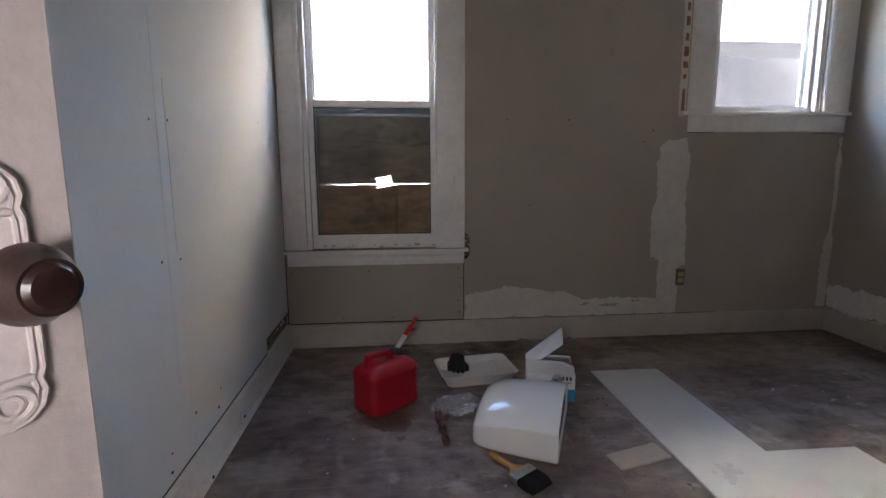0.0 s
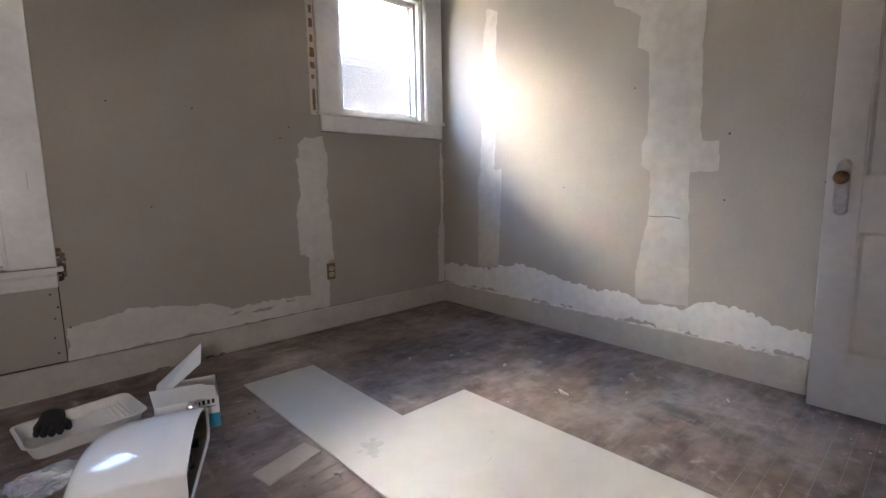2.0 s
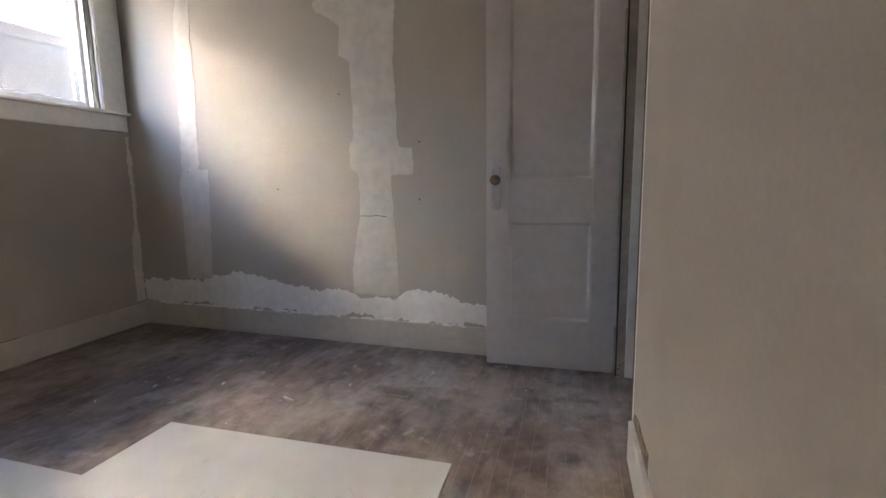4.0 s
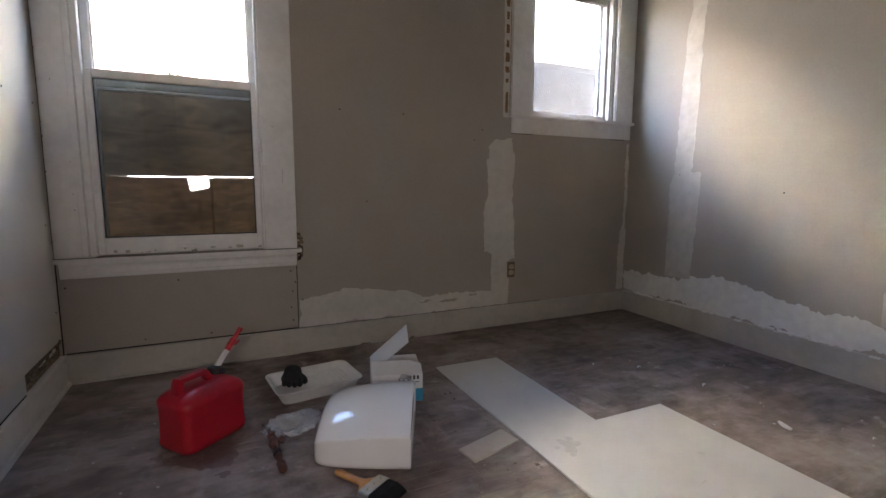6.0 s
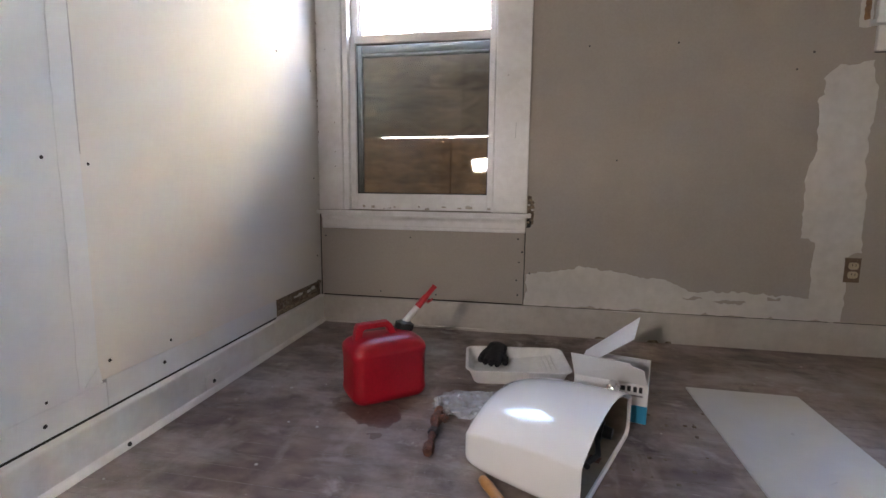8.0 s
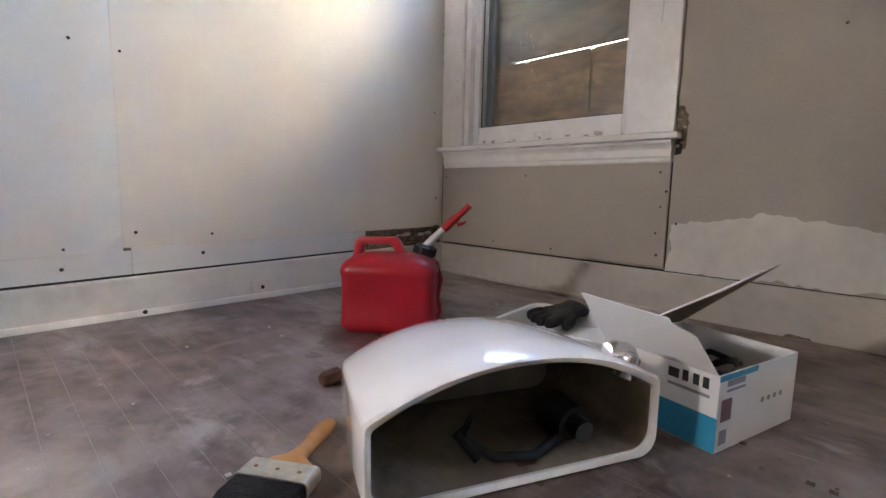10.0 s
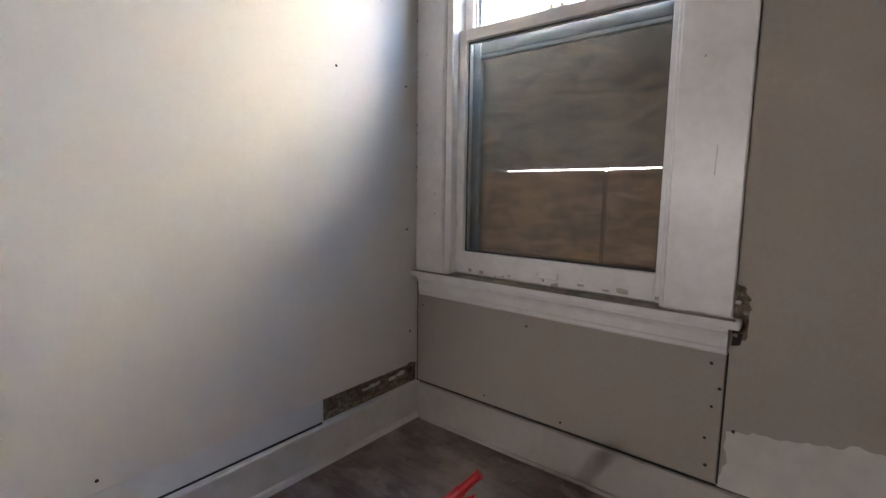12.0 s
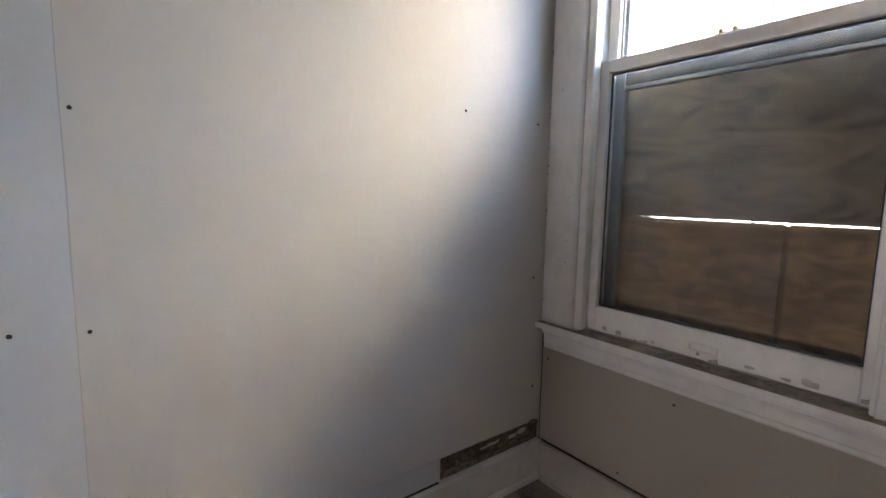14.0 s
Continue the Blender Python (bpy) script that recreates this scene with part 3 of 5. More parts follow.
gap("gap", box(LEFT + 0.013, BACK - 0.0022, BASE_H, 0.93, BACK - 0.0004, BASE_H + 0.0065), wall_north)
gap("gap", box(0.93, BACK - 0.002, BASE_H, 2.6, BACK - 0.0004, BASE_H + 0.0028), wall_north)
gap("gap", extrude_poly([(LEFT - 0.012, 1.0, base_top(1.0)), (LEFT - 0.012, 2.83, base_top(2.83)), (LEFT - 0.012, 2.83, base_top(2.83) + 0.007), (LEFT - 0.012, 1.0, base_top(1.0) + 0.007)], 0.0112, (1, 0, 0)), wall_west)
gap("gap", box(LEFT, BACK - 0.0024, BASE_H, LEFT + 0.005, BACK - 0.0004, 1.62), wall_north)

# sheet under the first window
part("drywall_sheet", box(LEFT + 0.007, BACK - 0.007, BASE_H + 0.012, 0.928, BACK - 0.0005, 0.51, 0.0015), PAINT_GREIGE, wall_north, "greige sheet below the window sill")
gap("gap", box(0.929, BACK - 0.0022, BASE_H + 0.01, 0.9335, BACK - 0.0004, 0.51), wall_north)


# chewed spots at the baseboard's foot
for xa, w in ((1.28, 0.07), (1.52, 0.05), (1.60, 0.03)):
    pts = ragged([(xa, 0.001), (xa + w, 0.001), (xa + w * 0.9, 0.012), (xa + w * 0.2, 0.010)], 0.003, 0.008)
    part("chewed_spot", extrude_poly([(x, BACK - 0.018, max(0.0005, z)) for x, z in pts], 0.0012, (0, -1, 0)), ROT, bn)


# ---------------------------------------------------------------- filler patches
def patch_north(points, amount=0.012, mat=COMPOUND, lift=0.0016):
    part("filler_patch", extrude_poly([(x, BACK, z) for x, z in ragged(points, amount)], lift, (0, -1, 0)), mat, wall_north, "white joint compound patch")


def patch_east(points, amount=0.014, mat=COMPOUND, lift=0.0016):
    part("filler_patch", extrude_poly([(right_x(y), y, z) for y, z in ragged(points, amount)], lift, (-1, 0, 0)), mat, wall_east, "white joint compound patch")


patch_north([(0.936, 0.147), (2.27, 0.147), (2.25, 0.235), (2.02, 0.262), (1.72, 0.25), (1.60, 0.30), (1.42, 0.32), (1.25, 0.352), (1.12, 0.335), (0.95, 0.30)], 0.014, COMPOUND_THIN)
patch_north([(2.235, 0.148), (2.325, 0.148), (2.335, 0.33), (2.31, 0.44), (2.375, 0.46), (2.365, 0.7), (2.345, 0.88), (2.36, 1.1), (2.335, 1.27), (2.215, 1.25),
             (2.16, 1.20), (2.17, 1.13), (2.15, 1.12), (2.165, 0.9), (2.125, 0.78), (2.135, 0.52), (2.19, 0.5), (2.195, 0.26)], 0.011, COMPOUND_THIN, 0.0026)
for x, z, w, h in ((1.71, 0.222, 0.09, 0.020), (1.87, 0.212, 0.14, 0.030), (2.05, 0.236, 0.06, 0.016)):
    pts = ragged([(x - w / 2, z), (x - w / 5, z - h / 2), (x + w / 3, z - h / 4), (x + w / 2, z + h / 4), (x + w * 0.1, z + h / 2)], 0.012, 0.004)
    part("bare_spot", extrude_poly([(px, BACK - 0.0016, pz) for px, pz in pts], 0.0009, (0, -1, 0)), PAINT_GREIGE, wall_north, "wall paint showing through the thin filler")
patch_north([(3.32, 0.16), (3.388, 0.16), (3.385, 1.28), (3.35, 1.27), (3.36, 0.8), (3.33, 0.5)], 0.013, COMPOUND_THIN, 0.0021)
# right wall: a band along the bottom, a narrow upright and a broad upright
patch_east([(BACK - 0.004, 0.158), (0.86, 0.158), (0.86, 0.275), (1.05, 0.30), (1.2, 0.345), (1.32, 0.325), (1.45, 0.275), (1.62, 0.272), (1.78, 0.33), (1.95, 0.30),
            (2.12, 0.335), (2.3, 0.36), (2.5, 0.385), (2.66, 0.375), (2.8, 0.32), (3.0, 0.33), (BACK - 0.004, 0.31)], 0.024)
patch_east([(2.90, 0.33), (2.70, 0.34), (2.68, 0.7), (2.67, 1.04), (2.74, 1.05), (2.73, 1.3), (2.71, 2.1), (2.80, 2.14), (2.84, 1.9), (2.86, 1.4), (2.88, 1.05), (2.90, 0.95)], 0.010, COMPOUND_FAINT, 0.0022)
patch_east([(1.66, 0.30), (1.38, 0.30), (1.385, 0.52), (1.40, 0.74), (1.405, 0.985), (1.275, 0.99), (1.28, 1.13), (1.345, 1.14), (1.365, 1.20), (1.375, 1.6), (1.35, 2.1), (1.62, 2.1),
            (1.64, 1.96), (1.70, 1.94), (1.80, 1.965), (1.85, 1.94), (1.83, 1.89), (1.76, 1.86), (1.69, 1.80), (1.70, 1.65), (1.64, 1.60), (1.625, 1.2), (1.655, 1.15), (1.66, 1.03),
            (1.61, 1.0), (1.60, 0.75), (1.64, 0.6), (1.665, 0.45)], 0.007, COMPOUND_FAINT, 0.0028)
gap("crack", extrude_poly([(right_x(y), y, z) for y, z in [(1.60, 0.757), (1.54, 0.755), (1.50, 0.760), (1.44, 0.752), (1.44, 0.755), (1.50, 0.7635), (1.54, 0.758), (1.60, 0.760)]], 0.0034, (-1, 0, 0)), wall_east)
# flakes of filler on the baseboard's top
bm = bmesh.new()
for i in range(60):
    y = rng.uniform(0.95, 3.2)
    s = rng.uniform(0.006, 0.028)
    z = BASE_H + 0.012 + rng.uniform(-0.003, 0.006)
    box(right_x(y) - 0.019, y - s, z - 0.004, right_x(y) - 0.001, y + s, z + rng.uniform(0.001, 0.006), 0.001, bm=bm)
part("filler_crumbs", bm, COMPOUND, wall_east, "crumbs of dried filler along the baseboard")
tagged(wall_east.children[-1], kind="stuff")

# brown glue marks left of the second window
for z, h, w in ((1.455, 0.05, 0.018), (1.52, 0.075, 0.014), (1.63, 0.022, 0.02), (1.70, 0.034, 0.026), (1.775, 0.055, 0.026), (1.86, 0.05, 0.022), (1.95, 0.055, 0.026), (2.03, 0.05, 0.02), (2.12, 0.07, 0.024)):
    part("glue_mark", extrude_poly([(x, BACK, zz) for x, zz in ragged([(2.288 - w / 2, z - h / 2), (2.288 + w / 2, z - h / 2), (2.288 + w / 2, z + h / 2), (2.288 - w / 2, z + h / 2)], 0.006, 0.008)], 0.003, (0, -1, 0)), GLUE, wall_north, "brown glue mark")
part("filler_patch", extrude_poly([(x, BACK, z) for x, z in ragged([(2.262, 1.40), (2.308, 1.40), (2.308, 2.3), (2.262, 2.3)], 0.006)], 0.001, (0, -1, 0)), COMPOUND_THIN, wall_north)


# ---------------------------------------------------------------- screws
def screw_mesh():
    bm = bmesh.new()
    bmesh.ops.create_cone(bm, cap_ends=True, segments=8, radius1=0.0058, radius2=0.0035, depth=0.003)
    me = bpy.data.meshes.new("screw")
    bm.to_mesh(me)
    bm.free()
    me.materials.append(SCREW)
    return me


SCREW_MESH = screw_mesh()


def screws(parent, places, turn):
    for p, s in places:
        ob = new("screw", SCREW_MESH)
        ob.parent = parent
        ob.matrix_basis = Matrix.Translation(p) @ turn @ Matrix.Scale(s, 4)


TURN_W, TURN_N, TURN_E = Matrix.Rotation(radians(90), 4, "Y"), Matrix.Rotation(radians(90), 4, "X"), Matrix.Rotation(radians(-90), 4, "Y")
LW = [(1.86, 0.786), (1.976, 0.776), (1.99, 0.253), (2.209, 0.239), (1.815, 0.213), (1.808, 0.157), (2.179, 0.177), (2.907, 1.30), (3.223, 1.29), (3.231, 0.764), (1.86, 1.19), (1.97, 1.20),
      (3.285, 0.68), (1.6, 0.20), (1.42, 0.15), (1.985, 1.62), (1.85, 1.6), (3.25, 0.36)]
screws(wall_west, [((LEFT + 0.001, y, z), rng.uniform(0.8, 1.1)) for y, z in LW], TURN_W)
NW = [(0.351, 0.467), (0.897, 0.476), (-0.112, 0.464), (0.487, 0.174), (0.19, 0.178), (0.895, 0.27), (0.905, 0.36), (0.902, 0.195), (0.920, 0.412)]
screws(wall_north, [((x, BACK - 0.0085, z), rng.uniform(0.7, 0.95)) for x, z in NW], TURN_N)
NW2 = [(1.193, 1.371), (1.572, 1.37), (2.109, 1.309), (1.34, 0.857), (0.958, 0.305), (2.05, 1.24)]
screws(wall_north, [((x, BACK - 0.0012, z), rng.uniform(0.7, 1.0)) for x, z in NW2], TURN_N)
EW = [(2.15, 0.915), (1.235, 1.16), (1.71, 1.44), (1.24, 0.85), (2.83, 1.03), (0.86, 0.93)]
screws(wall_east, [((right_x(y) - 0.002, y, z), rng.uniform(0.7, 1.0)) for y, z in EW], TURN_E)
for p, s in (((base_face(2.367) + 0.006, 2.367, 0.040), 1.3), ((base_face(1.995) + 0.0135, 1.995, 0.012), 1.3)):
    screws(bw, [(p, s)], TURN_W)
part("plate", box(base_face(2.36) - 0.002, 2.325, 0.0195, base_face(2.36) + 0.004, 2.41, 0.068, 0.0015), TRIM, bw, "painted-over outlet blank")


# ---------------------------------------------------------------- windows
def sash(window, name, x0, x1, z0, z1, y, glass, stile, rail_lo, rail_hi, depth=0.034, mat=TRIM_WINDOW, pane_y=0.6):
    """A sash: stiles and rails with a pane set between them; sits y to y + depth."""
    frame_ob = part(name, box(x0, y, z0, x0 + stile, y + depth, z1, 0.003), mat, window)
    part("stile", box(x1 - stile, y, z0, x1, y + depth, z1, 0.003), mat, frame_ob)
    part("bottom_rail", box(x0 + stile, y + 0.001, z0, x1 - stile, y + depth, z0 + rail_lo, 0.003), mat, frame_ob)
    part("top_rail", box(x0 + stile, y + 0.001, z1 - rail_hi, x1 - stile, y + depth, z1, 0.003), mat, frame_ob)
    yy = y + depth * pane_y
    p = part("pane", box(x0 + stile - 0.004, yy, z0 + rail_lo - 0.004, x1 - stile + 0.004, yy + 0.003, z1 - rail_hi + 0.004), glass, frame_ob)
    p.visible_shadow = False
    # putty line round the pane
    bm = bmesh.new()
    t = 0.006
    for a, b, c, d in ((x0 + stile, x0 + stile + t, z0 + rail_lo, z1 - rail_hi), (x1 - stile - t, x1 - stile, z0 + rail_lo, z1 - rail_hi),
                       (x0 + stile + t, x1 - stile - t, z0 + rail_lo, z0 + rail_lo + t), (x0 + stile + t, x1 - stile - t, z1 - rail_hi - t, z1 - rail_hi)):
        box(a, yy - 0.0025, c, b, yy - 0.0003, d, bm=bm)
    part("putty", bm, SEAL if name == "lower_sash" else mat, frame_ob)
    return frame_ob


def casing(window, x0, x1, z0, z1, mat=TRIM_WINDOW, t=0.021):
    """A flat board with a raised back band on its outer edge side left to the caller."""
    return part("casing", box(x0, BACK - t, z0, x1, BACK - 0.0008, z1, 0.003), mat, window)


# first window, double hung, its lower half boarded up outside
window_1 = tagged(new("window_1"), "white painted double-hung window, lower half boarded outside", "window", kind="structure")
x0, x1, z0, z1 = W1
casing(window_1, LEFT + 0.006, x0 - 0.004, 0.604, z1 + 0.004)
part("back_band", box(x0 - 0.030, BACK - 0.027, 0.604, x0 - 0.006, BACK - 0.0215, z1, 0.002), TRIM_WINDOW, window_1)
casing(window_1, x1 - 0.014, 0.935, 0.604, z1 + 0.004)
casing(window_1, LEFT + 0.006, 0.935, z1 + 0.006, z1 + 0.13)
# jamb liners and stops
for a, b in ((x0, x0 + 0.016), (x1 - 0.016, x1)):
    part("jamb", box(a, BACK, z0, b, BACK + THICK - 0.01, z1, 0.001), TRIM_WINDOW, window_1)
part("jamb", box(x0 + 0.016, BACK, z1 - 0.016, x1 - 0.016, BACK + THICK - 0.01, z1, 0.001), TRIM_WINDOW, window_1)
part("stop", box(x0 - 0.004, BACK - 0.012, 0.604, x0 + 0.024, BACK + 0.026, z1 - 0.017, 0.003), TRIM_WINDOW, window_1)
part("stop", box(x1 - 0.026, BACK - 0.014, 0.604, x1 - 0.0145, BACK + 0.026, z1 - 0.017, 0.003), TRIM_WINDOW, window_1)
# chipped paint and nail holes in the casings
for k in range(16):
    zz, q = (rng.uniform(0.95, 1.55), rng.uniform(0.0015, 0.004)) if k < 11 else (rng.uniform(0.7, 2.1), 0.0022)
    xx = LEFT + 0.0075 + rng.uniform(0, 0.002) if k < 11 else rng.choice((-0.045, -0.09, 0.83, 0.90))
    pts = ragged([(xx - q * 0.7, zz - q * 1.5), (xx + q * 0.7, zz - q), (xx + q * 0.6, zz + q * 1.6), (xx - q * 0.6, zz + q)], 0.0006, 0.002)
    part("chip", extrude_poly([(px, BACK - 0.0211, pz) for px, pz in pts], 0.0007, (0, -1, 0)), SPLINTER, window_1)
pts = ragged([(0.868, 0.96), (0.872, 0.96), (0.874, 1.03), (0.871, 1.035)], 0.001, 0.006)
part("scratch", extrude_poly([(px, BACK - 0.0211, pz) for px, pz in pts], 0.0005, (0, -1, 0)), SMUDGE, window_1)
# stool and apron
part("window_sill", box(LEFT + 0.002, BACK - 0.052, 0.582, 0.956, BACK + 0.05, 0.603, 0.005, seg=2), TRIM_WINDOW, window_1)
part("sill_grime", box(x0 + 0.017, BACK - 0.026, 0.6032, x1 - 0.017, BACK + 0.0265, 0.6045), SILL_DIRT, window_1, "grey grime on the sill")
part("sill_grime", box(LEFT + 0.006, BACK - 0.046, 0.6032, 0.945, BACK - 0.0215, 0.6040), SILL_DIRT, window_1, "grey grime on the sill")
rings = []
prof = [(0.0, 0.580), (-0.030, 0.580), (-0.030, 0.571), (-0.022, 0.562), (-0.019, 0.552), (-0.019, 0.528), (-0.016, 0.522), (-0.016, 0.512), (-0.012, 0.506), (0.0, 0.506)]
for xx in (LEFT + 0.02, 0.93):
    rings.append([Vector((xx, BACK - 0.0008 + dy, zz)) for dy, zz in prof])
part("apron", loft(rings), TRIM_WINDOW, window_1)
# sashes
lower = sash(window_1, "lower_sash", x0 + 0.0165, x1 - 0.0165, 0.606, 1.478, BACK + 0.028, GLASS_DUSTY, 0.034, 0.082, 0.040)
upper = sash(window_1, "upper_sash", x0 + 0.0165, x1 - 0.0165, 1.445, z1 - 0.018, BACK + 0.066, GLASS_DIMMING, 0.036, 0.034, 0.05)
bm = box(0.36, BACK + 0.020, 0.628, 0.44, BACK + 0.0285, 0.634, 0.002)
box(0.36, BACK + 0.022, 0.634, 0.366, BACK + 0.0285, 0.648, 0.001, bm=bm)
box(0.434, BACK + 0.022, 0.634, 0.44, BACK + 0.0285, 0.648, 0.001, bm=bm)
box(0.36, BACK + 0.024, 0.648, 0.44, BACK + 0.0285, 0.652, 0.001, bm=bm)
part("sash_lift", bm, TRIM_WINDOW, lower)
bm = box(0.35, BACK + 0.036, 1.478, 0.43, BACK + 0.058, 1.483, 0.002)
tube([(0.37, BACK + 0.045, 1.483), (0.37, BACK + 0.045, 1.494)], 0.007, 8, bm)
tube([(0.41, BACK + 0.047, 1.483), (0.40, BACK + 0.047, 1.492)], 0.006, 8, bm)
part("sash_lock", bm, BRASS, lower, "tarnished sash lock")
# flaking paint along the lower rail
bm = bmesh.new()
for i in range(14):
    xx = rng.uniform(x0 + 0.03, x1 - 0.03)
    w = rng.uniform(0.006, 0.03)
    zz = rng.uniform(0.606, 0.622)
    pts = ragged([(xx, zz), (xx + w, zz), (xx + w, zz + rng.uniform(0.004, 0.014)), (xx, zz + rng.uniform(0.004, 0.014))], 0.003, 0.006)
    sub = extrude_poly([(px, BACK + 0.028, pz) for px, pz in pts], 0.0010 + 0.00012 * i, (0, -1, 0))
    me_tmp = bpy.data.meshes.new("tmp")
    sub.to_mesh(me_tmp)
    sub.free()
    bm.from_mesh(me_tmp)
    bpy.data.meshes.remove(me_tmp)
part("flaked_paint", bm, FLAKED, lower, "grimy flaked paint")
# storm window outside, then plywood
sy = BACK + 0.118
storm = part("storm_window", box(x0 + 0.017, sy, 0.62, x0 + 0.052, sy + 0.022, z1 - 0.02, 0.002), ALUMINIUM, window_1, "dull aluminium storm window frame")
part("stile", box(x1 - 0.052, sy, 0.62, x1 - 0.017, sy + 0.022, z1 - 0.02, 0.002), ALUMINIUM, storm)
part("bottom_rail", box(x0 + 0.052, sy, 0.62, x1 - 0.052, sy + 0.022, 0.665, 0.002), ALUMINIUM, storm)
part("meeting_rail", box(x0 + 0.052, sy, 1.398, x1 - 0.052, sy + 0.022, 1.412, 0.002), ALUMINIUM, storm)
part("meeting_seal", box(x0 + 0.052, sy + 0.002, 1.4125, x1 - 0.052, sy + 0.020, 1.452, 0.002), SEAL, storm)
pane = part("pane", box(x0 + 0.05, sy + 0.008, 0.66, x1 - 0.05, sy + 0.011, 1.43), GLASS_DUSTY, storm)
pane.visible_shadow = False
py = BACK + THICK + 0.012
board = part("plywood_board", extrude_poly([(x0 - 0.08, py, 0.9885), (x1 + 0.08, py, 0.9935), (x1 + 0.08, py, 1.474), (x0 - 0.08, py, 1.474)], 0.006, (0, 1, 0)), PLYWOOD_GREY, window_1, "weathered plywood board nailed outside")
part("plywood_board", extrude_poly([(x0 - 0.08, py, 0.45), (0.517, py, 0.45), (0.517, py, 0.9878), (0.15, py, 0.9866), (0.14, py, 0.9892), (x0 - 0.08, py, 0.9884)], 0.006, (0, 1, 0)), PLYWOOD, window_1, "weathered plywood board nailed outside")
part("plywood_board", extrude_poly([(0.530, py, 0.45), (x1 + 0.08, py, 0.45), (x1 + 0.08, py, 0.9898), (0.530, py, 0.9878)], 0.006, (0, 1, 0)), PLYWOOD, window_1, "weathered plywood board nailed outside")
part("batten", box(0.495, py + 0.0065, 0.45, 0.55, py + 0.025, 0.983), GLUE, window_1)

# second window, a small high single sash
window_2 = tagged(new("window_2"), "small high white painted window beside the corner", "window", kind="structure")
x0, x1, z0, z1 = W2
casing(window_2, 2.315, x0 - 0.004, z0 + 0.004, z1 + 0.004)
casing(window_2, x1 + 0.004, right_x(BACK) - 0.012, z0 + 0.004, z1 + 0.004)
part("back_band", box(x1 + 0.010, BACK - 0.028, z0 + 0.004, x1 + 0.045, BACK - 0.0215, z1, 0.003), TRIM_WINDOW, window_2)
casing(window_2, 2.315, right_x(BACK) - 0.012, z1 + 0.006, z1 + 0.13)
for a, b in ((x0, x0 + 0.016), (x1 - 0.016, x1)):
    part("jamb", box(a, BACK, z0, b, BACK + THICK - 0.01, z1, 0.001), TRIM_WINDOW, window_2)
part("jamb", box(x0 + 0.016, BACK, z1 - 0.016, x1 - 0.016, BACK + THICK - 0.01, z1, 0.001), TRIM_WINDOW, window_2)
part("window_sill", box(2.300, BACK - 0.042, z0 - 0.018, right_x(BACK) - 0.006, BACK + 0.03, z0 + 0.003, 0.005, seg=2), TRIM_WINDOW, window_2)
part("apron", box(2.325, BACK - 0.019, 1.300, right_x(BACK) - 0.022, BACK - 0.0008, z0 - 0.019, 0.003), TRIM_WINDOW, window_2)
gap("gap", box(2.33, BACK - 0.003, 1.2955, 2.50, BACK - 0.0006, 1.2995), wall_north)
gap("gap", box(3.18, BACK - 0.003, 1.2955, 3.33, BACK - 0.0006, 1.2995), wall_north)
part("stop", box(x0 + 0.0165, BACK + 0.004, z0 + 0.004, x0 + 0.030, BACK + 0.042, z1 - 0.018, 0.002), TRIM_WINDOW, window_2)
part("stop", box(x1 - 0.030, BACK + 0.004, z0 + 0.004, x1 - 0.0165, BACK + 0.042, z1 - 0.018, 0.002), TRIM_WINDOW, window_2)
sash(window_2, "sash", x0 + 0.0165, x1 - 0.0165, z0 + 0.006, z1 - 0.018, BACK + 0.044, GLASS, 0.034, 0.036, 0.034)
st2 = part("storm_window", box(x0 + 0.017, sy, z0 + 0.01, x0 + 0.045, sy + 0.022, z1 - 0.02, 0.002), ALUMINIUM, window_2, "dull aluminium storm window frame")
part("stile", box(x1 - 0.045, sy, z0 + 0.01, x1 - 0.017, sy + 0.022, z1 - 0.02, 0.002), ALUMINIUM, st2)
part("bottom_rail", box(x0 + 0.045, sy, z0 + 0.01, x1 - 0.045, sy + 0.022, z0 + 0.04, 0.002), ALUMINIUM, st2)
pane = part("pane", box(x0 + 0.043, sy + 0.008, z0 + 0.035, x1 - 0.043, sy + 0.011, z0 + 0.36), HAZY, st2, "hazy dusty pane")
pane.visible_shadow = False

# broken plaster beside the first window's sill
bm = extrude_poly([(x, BACK, z) for x, z in ragged([(0.938, 0.545), (0.966, 0.55), (0.970, 0.62), (0.958, 0.685), (0.938, 0.69)], 0.006, 0.01)], 0.0015, (0, -1, 0))
part("broken_plaster", bm, ROT, wall_north, "chipped plaster beside the window sill")
for k in range(11):
    xx, zz, q = rng.uniform(0.943, 0.964), 0.56 + 0.012 * k, rng.uniform(0.005, 0.010)
    bm = bmesh.new()
    bmesh.ops.create_icosphere(bm, subdivisions=2, radius=1)
    for v in bm.verts:
        f = 1 + 0.55 * noise.noise(v.co * 1.6 + Vector((0, k * 3.1, 0)))
        v.co = Vector((xx + v.co.x * q * f, BACK - 0.002 + v.co.y * 0.007 * f, zz + v.co.z * q * 0.8 * f))
    part("plaster_lump", bm, COMPOUND_FAINT if k in (5, 7) else SPLINTER if k % 3 == 0 else ROT, wall_north, "lump of broken plaster beside the sill")
part("dark_hole", extrude_poly([(x, BACK, z) for x, z in ragged([(0.936, 0.53), (0.956, 0.535), (0.960, 0.575), (0.950, 0.58), (0.936, 0.575)], 0.003, 0.008)], 0.003, (0, -1, 0)), DARK, wall_north)


